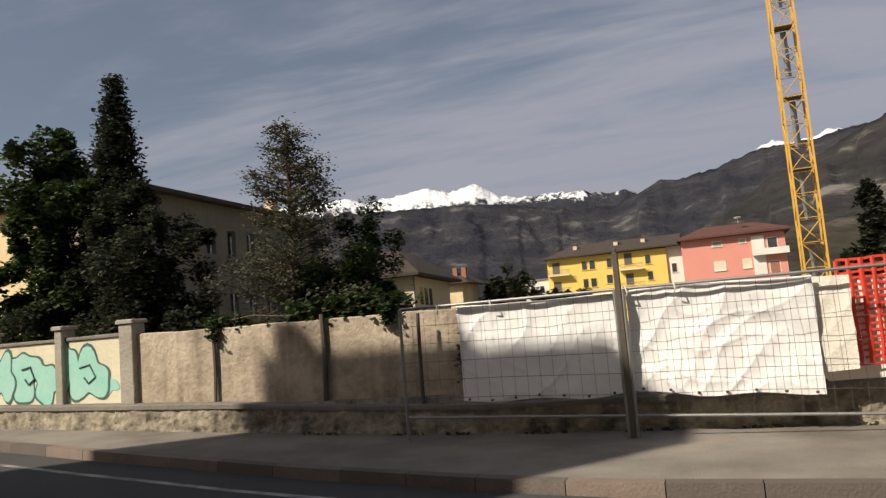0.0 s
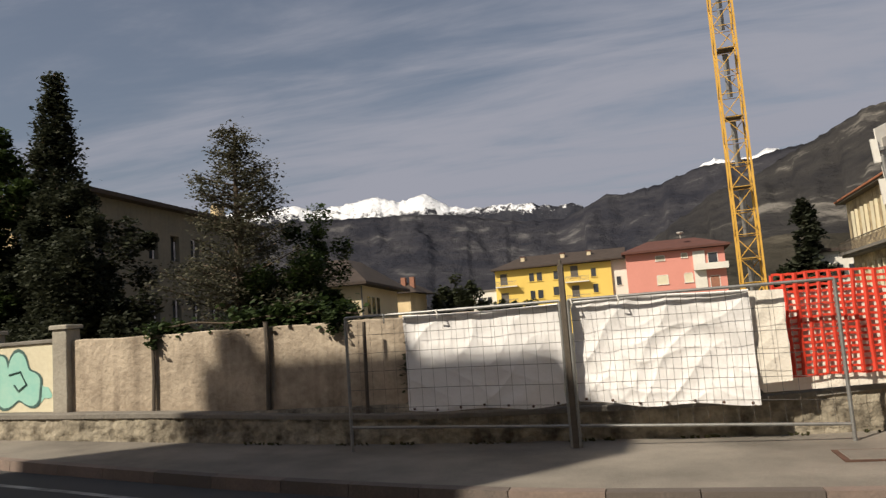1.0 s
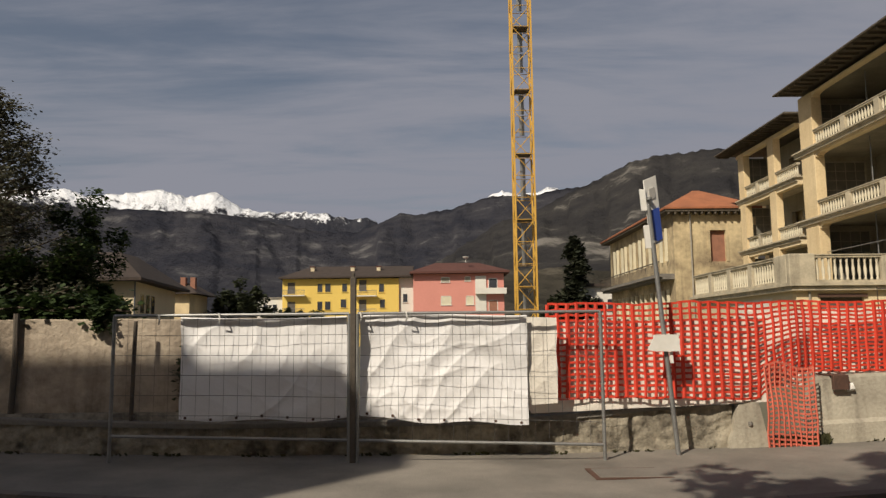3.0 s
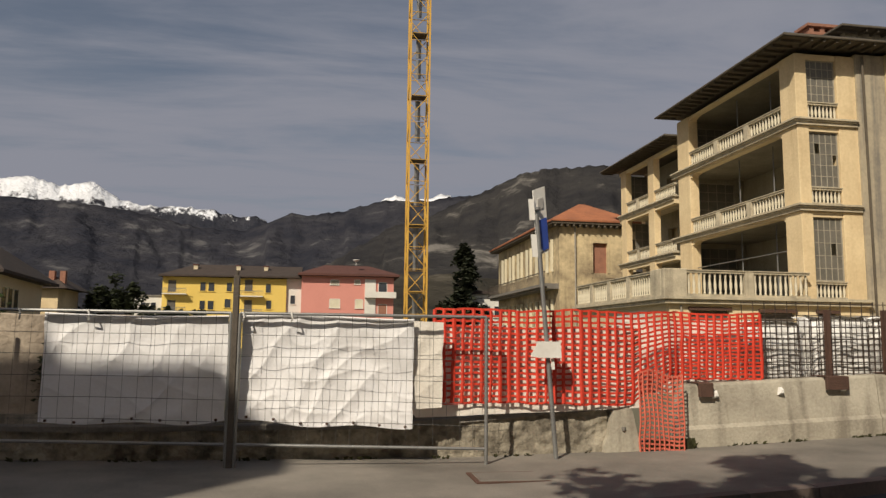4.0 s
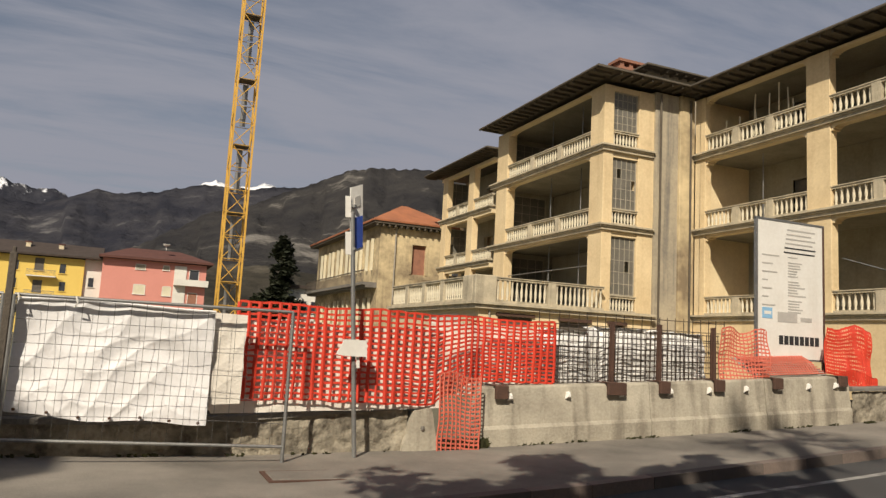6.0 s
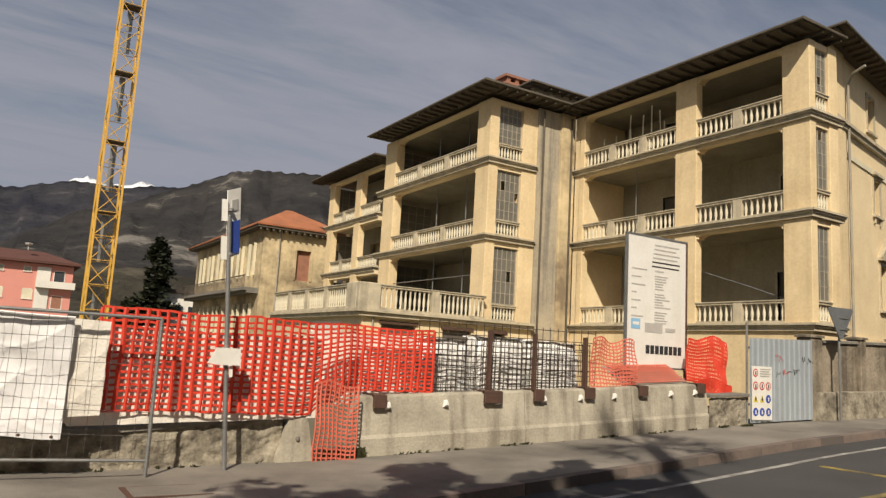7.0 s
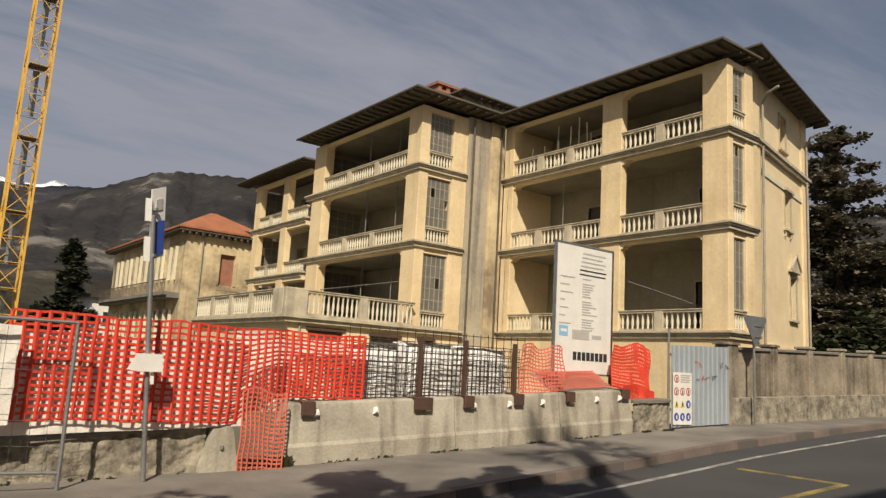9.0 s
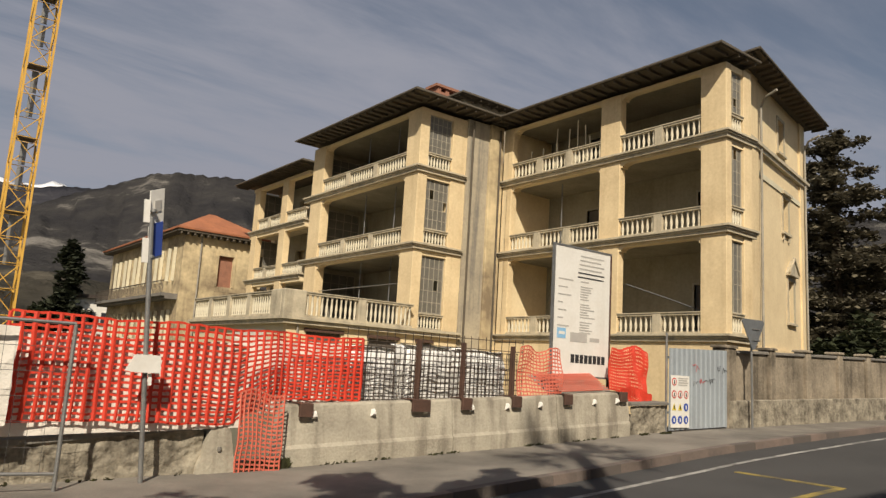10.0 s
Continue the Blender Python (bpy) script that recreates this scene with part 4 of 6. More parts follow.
def hip_roof(parent, x0, x1, y0, y1, z, rise, t=0.12, run=None, material=None, rafters=True, sides="xy"):
    """Hipped roof with a thick dark edge, boarded soffit and rafter ends."""
    run = run or min(x1 - x0, y1 - y0) / 2
    a = [(x0, y0), (x1, y0), (x1, y1), (x0, y1)]
    b = [(x0 + run, y0 + run), (x1 - run, y0 + run), (x1 - run, y1 - run), (x0 + run, y1 - run)]
    m = Mesh().stack([[(x, y, z) for x, y in a], [(x, y, z + t) for x, y in a], [(x, y, z + t + rise) for x, y in b]])
    ob = part("roof", m, material or ROOFD, parent, "dark tiled roof with wide eaves")
    part("soffit", Mesh().box(x0 + 0.06, x1 - 0.06, y0 + 0.06, y1 - 0.06, z - 0.03, z - 0.002), SOFFIT, ob)
    if rafters:
        y = y0 + 0.35
        while y < y1:
            part("rafter", Mesh().box(x0 + 0.04, x0 + 1.05, y, y + 0.1, z - 0.16, z - 0.03), SOFFIT, ob)
            y += 0.62
        x = x0 + 1.3
        while x < x1:
            part("rafter", Mesh().box(x, x + 0.1, y0 + 0.04, y0 + 0.85, z - 0.16, z - 0.03), SOFFIT, ob)
            x += 0.62
    gut = Mesh().tube([(x0 - 0.03, y1, z + 0.03), (x0 - 0.03, y0 - 0.03, z + 0.02), (x1, y0 - 0.03, z + 0.03)], 0.06, 8)
    part("gutter", gut, SOFFIT, ob)
    return ob


F1, F2, F3, TOP = 3.65, 7.92, 11.78, 14.98
C1, C2, C3 = 3.52, 7.73, 11.63
random.seed(41)
bld = thing("abandoned_building", "abandoned three-storey yellow sanatorium with balustraded loggias and dark eaves", "building", (27, 25, -0.5))
# main body behind the loggias
side_from = set(bpy.data.objects)
XE = 38.7
side_holes = [(34.25, 35.2, 13.25, 14.95), (34.9, 35.85, 9.35, 11.1), (35.6, 36.6, 4.95, 7.05)]
part("wall", walls("x", 16.5, 0.35, 27.7, XE, -0.6, TOP + 0.9, side_holes), STUCCO2, bld, "smooth pale yellow street-side wall")
for i, (a, b, c, d) in enumerate(side_holes):
    w = glazing(bld, "x", 16.75, a, b, c, d, 2, 4, DIMGLASS)
    fr = Mesh().box(a - 0.14, a, 16.44, 16.5, c, d + 0.14).box(b, b + 0.14, 16.44, 16.5, c, d + 0.14).box(a, b, 16.44, 16.5, d, d + 0.14)
    part("surround", fr, TRIMM, w)
    part("sill", Mesh().chamfer(a - 0.2, b + 0.2, 16.34, 16.52, c - 0.12, c, 0.015), TRIMM, w)
    if i == 1:
        part("cornice", Mesh().box(a - 0.22, b + 0.22, 16.3, 16.5, d + 0.14, d + 0.28), TRIMM, w)
        part("apron", Mesh().box(a - 0.05, a + 0.1, 16.4, 16.5, c - 0.4, c - 0.12).box(b - 0.1, b + 0.05, 16.4, 16.5, c - 0.4, c - 0.12), TRIMM, w)
    if i == 2:
        cx = (a + b) / 2
        m = Mesh().box(a - 0.26, b + 0.26, 16.26, 16.5, d + 0.22, d + 0.34)
        m.stack([[(a - 0.26, y, d + 0.34), (b + 0.26, y, d + 0.34), (cx, y, d + 1.05)] for y in (16.5, 16.3)])
        m.stack([[(a - 0.3, y, d + 0.34), (a - 0.26, y, d + 0.46), (cx, y, d + 1.18), (b + 0.26, y, d + 0.46), (b + 0.3, y, d + 0.34), (cx, y, d + 1.02)] for y in (16.32, 16.22)])
        part("pediment", m, TRIMM, w, "stone triangular pediment")
part("cornice", Mesh().box(29.0, XE + 0.3, 16.2, 16.5, 12.55, 12.7).box(29.05, XE + 0.22, 16.3, 16.5, 12.38, 12.55), TRIMM, bld)
part("band", Mesh().box(31.1, XE + 0.02, 16.44, 16.5, 11.25, 11.5), CREAM, bld)
part("plinth", Mesh().box(27.75, XE + 0.15, 16.38, 16.5, -0.6, 3.5), STUCCO, bld)
part("corner_pilaster", Mesh().box(XE - 0.8, XE + 0.08, 16.4, 16.5, 3.5, 12.38).box(XE - 0.8, XE + 0.08, 16.4, 16.5, 12.7, TOP + 0.85), STUCCO2, bld)
part("corner_pilaster", Mesh().box(29.2, 31.0, 16.38, 16.5, 3.5, 12.38).box(29.2, 31.0, 16.4, 16.5, 12.7, TOP + 0.85), STUCCO, bld)
part("wall", Mesh().box(XE - 0.35, XE, 16.85, 50, -0.6, TOP + 0.9), STUCCO2, bld)
for x, y in ((31.15, 16.3), (XE - 0.25, 16.3), (25.6, 28.7), (23.7, 28.7)):
    part("downpipe", Mesh().tube([(x, y, -0.4), (x, y, TOP - 0.5), (x - 0.25, y - 0.3, TOP - 0.15), (x - 0.4, y - 0.9, TOP - 0.02)] if x > 27 else [(x, y, -0.4), (x, y, TOP - 0.4)], 0.06, 8), SOFFIT if x < 27 else PIER, bld)
hip_roof(bld, 28.15, XE + 0.75, 15.3, 51, TOP + 0.88, 1.4)
for ob in set(bpy.data.objects) - side_from:
    if ob.data and ob.name.split(".")[0] != "baluster":
        for v in ob.data.vertices:
            if v.co.x > 27.7 and v.co.y < 40:
                v.co.y += 0.215 * (v.co.x - 27.7)
# right wing loggias
doors = {F1: ((17.6, 19.2), (24.2, 25.5)), F2: ((17.5, 19.0), (24.3, 25.6)), F3: ((17.4, 18.9), (24.3, 25.5))}
for z, zn in ((F1, F2), (F2, F3), (F3, TOP)):
    holes = [(a, b, z, z + 2.45) for a, b in doors[z]]
    part("back_wall", walls("y", 29.2, 0.3, 16.85, 28.4, z, zn - 0.3, holes), INNER, bld, "loggia plaster wall darkened for the shade of the recess")
    for a, b in doors[z]:
        door(bld, "y", 29.2, a, b, z, z + 2.45)
    part("end_wall", Mesh().box(25.95, 29.2, 28.4, 28.75, z, zn - 0.3), STUCCO2, bld)
    slab(bld, 25.7, 28.0, 15.4, 28.8, z)
    part("loggia_floor", Mesh().box(28.0, 29.3, 16.9, 28.8, z - 0.3, z - 0.01), TRIMM, bld)
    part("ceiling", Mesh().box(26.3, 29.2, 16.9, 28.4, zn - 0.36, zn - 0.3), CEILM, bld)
    for a, b in ((15.65, 16.8), (20.92, 22.08), (28.05, 28.45)):
        part("column", Mesh().chamfer(25.95, 26.35, a, b, z, zn - 0.3, 0.02), STUCCO, bld, "square yellow rendered loggia column")
    head = Mesh()
    for a, b in ((16.8, 20.92), (22.08, 28.05)):
        head.box(26.02, 26.4, a, b, zn - 0.42, zn - 0.3)
        haunch(head, "y", 26.0, 0.42, a, b, zn - 0.42)
    part("lintel", head, STUCCO2, bld)
    balustrade(bld, "y", 26.08, 16.8, 20.92, z, 1)
    balustrade(bld, "y", 26.08, 22.08, 28.05, z, 2)
    # glazed return towards the street
    balustrade(bld, "x", 15.78, 26.35, 27.25, z, 0, 0.85, 0.17)
    glazing(bld, "x", 15.8, 26.37, 27.23, z + 0.86, zn - 0.55, 3, 5)
    part("pilaster", Mesh().chamfer(27.25, 27.85, 15.65, 16.6, z, zn - 0.3, 0.02), STUCCO, bld)
    part("lintel", Mesh().box(26.35, 27.25, 15.7, 16.05, zn - 0.55, zn - 0.3), STUCCO2, bld)
part("base_wall", Mesh().box(25.95, 28.3, 15.65, 28.8, -0.6, F1 - 0.3), STUCCO, bld)
hip_roof(bld, 24.9, 27.75, 15.2, 29.5, TOP, 0.7)
for y in (22.6, 23.2, 23.5, 24.1, 24.7, 25.3, 25.6, 26.4, 27.4):
    part("prop", Mesh().tube([(26.6, y, F3), (26.6 + random.uniform(-0.1, 0.1), y + random.uniform(-0.2, 0.2), F3 + random.uniform(1.3, 2.6))], 0.035, 6), BALUS, bld, "pale timber prop")
for y, z in ((25.3, F2), (25.3, F1), (17.3, F1)):
    part("prop", Mesh().tube([(26.9, y, z), (26.9, y, z + 3.4)], 0.03, 6), STEEL, bld, "steel prop")
part("cable", Mesh().tube([(26.2, 20.6, F1 + 2.2), (26.6, 18.6, F1 + 1.5), (26.8, 17.0, F1 + 0.9)], 0.02, 5), SIGNBACK, bld)
# grey stair wall between the wings
part("stair_wall", Mesh().box(23.55, 25.0, 28.95, 29.4, -0.6, TOP - 0.2), DIRTY, bld, "stained grey stair wall with peeling render")
part("stair_pilaster", Mesh().chamfer(25.0, 25.95, 28.8, 29.4, -0.6, TOP - 0.15, 0.03), RUINM, bld)
part("tower", Mesh().box(24.6, 28.2, 30.8, 34.8, 10, 16.75), DIRTY, bld)
hip_roof(bld, 24.0, 28.9, 30.2, 35.4, 16.75, 1.2)
ch = part("chimney", Mesh().box(23.9, 25.4, 32.5, 33.4, 14.0, 17.25), DIRTY, bld)
part("chimney_cap", Mesh().box(23.8, 25.5, 32.4, 33.5, 17.25, 17.4).box(23.95, 24.2, 32.5, 33.4, 17.4, 17.7).box(24.55, 24.8, 32.5, 33.4, 17.4, 17.7).box(25.1, 25.35, 32.5, 33.4, 17.4, 17.7).box(23.8, 25.5, 32.4, 33.5, 17.7, 17.85), BRICKM, ch)
# centre block
for z, zn in ((C1, C2), (C2, C3), (C3, TOP)):
    d = ((31.6, 32.8), (33.4, 34.3))
    part("back_wall", walls("y", 24.6, 0.3, 29.4, 40.4, z, zn - 0.3, [(a, b, z, z + 2.4) for a, b in d]), INNER, bld, "loggia plaster wall darkened for the shade of the recess")
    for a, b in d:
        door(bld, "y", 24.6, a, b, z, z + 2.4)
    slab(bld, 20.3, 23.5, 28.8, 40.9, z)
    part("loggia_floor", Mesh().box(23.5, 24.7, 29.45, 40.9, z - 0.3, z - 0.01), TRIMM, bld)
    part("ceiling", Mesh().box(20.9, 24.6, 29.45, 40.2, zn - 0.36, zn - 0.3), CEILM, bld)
    part("column", Mesh().chamfer(20.55, 21.12, 29.05, 30.2, z, zn - 0.3, 0.02), STUCCO, bld, "square yellow rendered loggia column")
    part("column", Mesh().chamfer(20.55, 21.12, 38.9, 40.3, z, zn - 0.3, 0.02), STUCCO, bld, "square yellow rendered loggia column")
    head = Mesh().box(20.62, 21.0, 30.2, 38.9, zn - 0.42, zn - 0.3)
    haunch(head, "y", 20.6, 0.42, 30.2, 38.9, zn - 0.42, 0.7)
    part("lintel", head, STUCCO2, bld)
    if z > C1:
        balustrade(bld, "y", 20.68, 30.2, 38.9, z, 2)
    balustrade(bld, "x", 29.18, 21.12, 22.62, z, 0, 0.8, 0.17)
    glazing(bld, "x", 29.22, 21.14, 22.6, z + 0.82, zn - 0.55, 5, 5)
    part("end_wall", Mesh().box(21.12, 24.6, 40.0, 40.25, z, z + 0.6).box(21.12, 24.6, 40.0, 40.25, zn - 0.6, zn - 0.3).box(24.0, 24.6, 40.0, 40.25, z + 0.6, zn - 0.6), INNER, bld)
    glazing(bld, "x", 40.1, 21.2, 24.0, z + 0.6, zn - 0.6, 5, 5)
    part("pilaster", Mesh().chamfer(22.62, 23.6, 29.05, 29.6, z, zn - 0.3, 0.02), STUCCO, bld)
    part("lintel", Mesh().box(21.12, 22.62, 29.1, 29.45, zn - 0.55, zn - 0.3), STUCCO2, bld)
    for y in (32.5, 35.5):
        part("prop", Mesh().tube([(21.6, y, z), (21.6, y, zn - 0.36)], 0.03, 6), STEEL, bld, "steel prop")
part("tie_rod", Mesh().tube([(20.9, 30.2, C1 + 2.3), (20.9, 38.9, C1 + 2.3)], 0.025, 6), STEEL, bld)
hip_roof(bld, 19.4, 26.5, 28.0, 40.7, TOP + 0.02, 0.15)
part("base_wall", Mesh().box(20.55, 23.6, 29.05, 40.3, -0.6, C1 - 0.3), STUCCO, bld)
# body behind, joining the blocks
part("rear_wall", Mesh().box(26.2, 26.5, 40.4, 58, -0.6, TOP), STUCCO, bld)
# terrace with its ground floor
TX, TY = 13.75, 28.55
ter = thing("terrace", "projecting yellow ground floor with a balustraded terrace on top", "terrace", (17, 33, -0.5))
oh = [(15.1, 16.85, 1.0, 2.95), (18.3, 19.9, 1.0, 2.9), (21.0, 21.9, 1.0, 2.9)]
part("wall", walls("x", TY + 0.35, 0.3, TX + 0.4, 23.5, -0.6, C1 - 0.3, oh), STUCCO2, ter)
for a, b, c, d in oh:
    o = part("shutter", Mesh().box(a, b, TY + 0.5, TY + 0.56, c, d), DOORM, ter, "dark rusted shutter")
    part("shutter_lintel", Mesh().box(a - 0.1, b + 0.1, TY + 0.28, TY + 0.36, d, d + 0.14), RUST, o)
part("wall", Mesh().box(TX + 0.4, TX + 0.7, TY + 0.65, 40, -0.6, C1 - 0.3), BEIGE, ter)
part("patch", Mesh().box(TX + 0.385, TX + 0.4, 31.0, 34.5, 0.5, C1 - 0.5), WFACADE, ter, "pale whitewashed wall patch")
m = Mesh().box(TX, 23.5, TY, 40, C1 - 0.12, C1).box(TX + 0.12, 23.5, TY + 0.12, 40, C1 - 0.3, C1 - 0.12)
part("terrace_slab", m, TRIMM, ter)
part("corner_post", Mesh().chamfer(TX + 0.05, TX + 1.1, TY + 0.05, TY + 0.35, C1, C1 + 1.15, 0.03).chamfer(TX + 0.05, TX + 0.35, TY + 0.35, TY + 1.4, C1, C1 + 1.15, 0.03), TRIMM, ter)
balustrade(ter, "x", TY + 0.2, TX + 1.1, 20.5, C1, 1, 1.12)
balustrade(ter, "y", TX + 0.2, TY + 1.4, 39.5, C1, 3, 1.12)
part("downpipe", Mesh().tube([(TX + 0.9, TY + 0.28, -0.4), (TX + 0.9, TY + 0.28, C1 - 0.35)], 0.045, 7), PIER, ter)
# far loggia wing
for z, zn in ((C1, C2), (C2, C3), (C3, TOP + 0.5)):
    slab(bld, 23.2, 26, 46.5, 56, z)
    part("back_wall", walls("y", 25.6, 0.3, 46.6, 56, z, zn - 0.3, [(50.5, 52, z, z + 2.4)]), INNER, bld)
    for a, b in ((48.4, 50.6), (54.0, 55.6)):
        part("column", Mesh().chamfer(23.4, 23.9, b - 0.95, b, z, zn - 0.3, 0.02), STUCCO, bld, "square yellow rendered loggia column")
    balustrade(bld, "y", 23.55, 50.6, 54.65, z, 1)
    balustrade(bld, "y", 23.55, 46.6, 49.65, z, 0)
    part("lintel", Mesh().box(23.45, 23.9, 46.6, 56, zn - 0.55, zn - 0.3), STUCCO2, bld)
    glazing(bld, "x", 55.4, 23.9, 25.6, z + 0.7, zn - 0.6, 3, 4)
hip_roof(bld, 22.3, 29, 45.5, 57.2, TOP + 0.5, 0.8)
# ruined far house
ruin = thing("ruined_house", "ruined yellow house with peeling plaster and a terracotta roof", "building", (22, 68, -0.5))
rh = []
for k in range(6):
    y = 61.6 + 3.3 * k
    rh += [(y, y + 1.3, 7.6, 10.4), (y, y + 1.3, 2.2, 5.2)]
part("wall", walls("y", 19.6, 0.4, 60.4, 82, -0.6, 11.6, rh), RUINM, ruin, "peeling plaster wall")
for a, b, c, d in rh:
    w = part("window", Mesh().box(19.85, 19.9, a, b, c, d), DIMGLASS, ruin)
    part("shutter", Mesh().box(19.3, 19.56, a - 0.08, a - 0.03, c, d), CREAM, w)
    part("shutter", Mesh().box(19.3, 19.56, b + 0.03, b + 0.08, c, d), CREAM, w)
part("wall", walls("x", 60.0, 0.4, 19.6, 26.5, -0.6, 11.6, [(22.6, 23.9, 7.4, 10.0)]), RUINM, ruin, "peeling stained gable wall")
part("blocked_window", Mesh().box(22.6, 23.9, 60.25, 60.35, 7.4, 10.0), BRICKM, ruin)
part("surround", Mesh().box(22.4, 22.6, 59.93, 60.0, 7.4, 10.2).box(23.9, 24.1, 59.93, 60.0, 7.4, 10.2).box(22.6, 23.9, 59.93, 60.0, 10.0, 10.2), RUINM, ruin)
part("balcony_slab", Mesh().box(18.3, 19.6, 60.2, 82, 6.2, 6.45).box(18.6, 19.6, 60.2, 82, 6.0, 6.2), COPING, ruin)
rail = Mesh()
for k in range(60):
    y = 60.3 + 21.5 * k / 59
    rail.box(18.36, 18.4, y, y + 0.04, 6.45, 7.45)
rail.box(18.34, 18.42, 60.2, 82, 7.42, 7.48)
part("balcony_rail", rail, POSTM, ruin)
part("balcony_rail", Mesh().box(22.2, 25.6, 59.2, 59.26, 6.9, 6.96).box(22.2, 25.6, 59.2, 59.26, 6.1, 6.2).box(22.2, 25.6, 59.22, 59.25, 6.2, 6.9), RUINM, ruin)
part("roof", Mesh().stack([[(18.7, 59.2, 11.7), (27, 59.2, 11.7), (27, 83, 11.7), (18.7, 83, 11.7)], [(18.7, 59.2, 11.85), (27, 59.2, 11.85), (27, 83, 11.85), (18.7, 83, 11.85)], [(22.6, 63.5, 14.0), (23.2, 63.5, 14.0), (23.2, 79, 14.0), (22.6, 79, 14.0)]]), TERRAC, ruin, "faded terracotta tile roof")
part("eave", Mesh().box(18.8, 26.9, 59.3, 82.9, 11.5, 11.7), SOFFIT, ruin)
for k in range(14):
    part("bracket", Mesh().box(19.0 + 0.55 * k, 19.15 + 0.55 * k, 59.35, 60.0, 11.28, 11.5), SOFFIT, ruin)
part("downpipe", Mesh().tube([(21.0, 59.9, 0), (21.0, 59.9, 11.3)], 0.07, 6), PIER, ruin)

# ---- tower crane mast ----
crane = thing("tower_crane", "yellow lattice tower crane mast on the building site", "crane", (8.3, 69, -0.5))
CX, CY, HW, SEG = 8.42, 69.0, 0.92, 2.1
for sx in (-1, 1):
    for sy in (-1, 1):
        part("mast_leg", Mesh().box(CX + sx * HW - 0.08, CX + sx * HW + 0.08, CY + sy * HW - 0.08, CY + sy * HW + 0.08, -0.5, 62), CRANEY, crane)
for k in range(30):
    z = -0.3 + SEG * k
    for sy in (-1, 1):
        y = CY + sy * HW
        s = 1 if (k + (sy > 0)) % 2 else -1
        part("lattice_brace", Mesh().tube([(CX - s * HW, y, z), (CX + s * HW, y, z + SEG)], 0.042, 5), CRANEY, crane)
        part("lattice_strut", Mesh().tube([(CX - HW, y, z), (CX + HW, y, z)], 0.035, 5), CRANEY, crane)
    for sx in (-1, 1):
        x = CX + sx * HW
        s = 1 if (k + (sx > 0)) % 2 else -1
        part("lattice_brace", Mesh().tube([(x, CY - s * HW, z), (x, CY + s * HW, z + SEG)], 0.042, 5), CRANEY, crane)
    part("ladder_rung", Mesh().box(CX - 0.25, CX + 0.25, CY + 0.4, CY + 0.46, z, z + SEG * 0.92), STEEL, crane) if k % 3 else part("rest_platform", Mesh().box(CX - 0.7, CX + 0.7, CY - 0.7, CY + 0.7, z, z + 0.12), POSTM, crane)


# ---- houses further off ----
def window(parent, x, y, z, w, h, frame=WFACADE, shut=None):
    """Window facing the street: surround standing proud, dark glass, sill."""
    o = part("window", Mesh().box(x - w / 2 - 0.12, x - w / 2, y - 0.06, y + 0.1, z, z + h).box(x + w / 2, x + w / 2 + 0.12, y - 0.06, y + 0.1, z, z + h).box(x - w / 2, x + w / 2, y - 0.06, y + 0.1, z + h, z + h + 0.12), frame, parent)
    part("glass", Mesh().box(x - w / 2, x + w / 2, y - 0.02, y + 0.02, z, z + h), shut or DIMGLASS, o)
    part("sill", Mesh().box(x - w / 2 - 0.2, x + w / 2 + 0.2, y - 0.16, y + 0.1, z - 0.12, z), frame, o)


def balcony(parent, x0, x1, y, z, wall_mat, solid_front=False):
    o = part("balcony", Mesh().box(x0, x1, y - 1.4, y, z - 0.2, z), WFACADE, parent)
    if solid_front:
        part("parapet", Mesh().box(x0, x1, y - 1.4, y - 1.25, z, z + 1.0), WFACADE, o)
    else:
        r = Mesh().box(x0, x1, y - 1.4, y - 1.34, z + 0.95, z + 1.02)
        k = int((x1 - x0) / 0.18)
        for i in range(k + 1):
            xx = x0 + (x1 - x0) * i / k
            r.box(xx - 0.02, xx + 0.02, y - 1.39, y - 1.35, z, z + 0.95)
        part("rail", r, SIGNBACK, o)


yb = thing("yellow_apartment_house", "bright yellow apartment house with a dark tiled roof", "house", (-19, 155, -0.5))
part("wall", Mesh().box(-31.1, -7.5, 150, 162, -0.6, 13.2), YFACADE, yb)
part("wall", Mesh().box(-7.5, -4.5, 150.6, 162, -0.6, 13.6), WFACADE, yb, "narrow white stairwell wall")
part("roof", Mesh().stack([[(-31.7, 148.7, 13.2), (-4.6, 148.7, 13.4), (-4.6, 163, 13.4), (-31.7, 163, 13.2)], [(-31.7, 148.7, 13.5), (-4.6, 148.7, 13.7), (-4.6, 163, 13.7), (-31.7, 163, 13.5)], [(-26, 156, 16.25), (-4.6, 156, 16.25), (-4.6, 156.5, 16.25), (-26, 156.5, 16.25)]]), ROOFB, yb)
for x in (-25.5, -17.2, -11.8):
    c = part("chimney", Mesh().box(x - 0.4, x + 0.4, 152.6, 153.4, 14.4, 15.8), BEIGE, yb)
    part("chimney_cap", Mesh().box(x - 0.55, x + 0.55, 152.5, 153.5, 15.8, 16.0), ROOFR, c)
for x, z, w in ((-29.3, 10.2, 1.5), (-23.5, 10.5, 1.0), (-21.9, 10.5, 1.1), (-18.5, 10.5, 1.0), (-11.0, 10.4, 1.0), (-23.5, 6.9, 1.0), (-21.9, 6.9, 1.1), (-18.7, 7.3, 1.15), (-10.8, 7.2, 1.0), (-29.3, 6.3, 1.6), (-14.8, 6.6, 1.5), (-14.8, 10.6, 1.5)):
    window(yb, x, 150, z, w, 1.7 if w < 1.4 else 2.3, YFACADE, DOORM if w > 1.4 else None)
window(yb, -6.2, 150.6, 8.3, 0.9, 1.7)
balcony(yb, -30.9, -26.4, 150, 9.9, YFACADE)
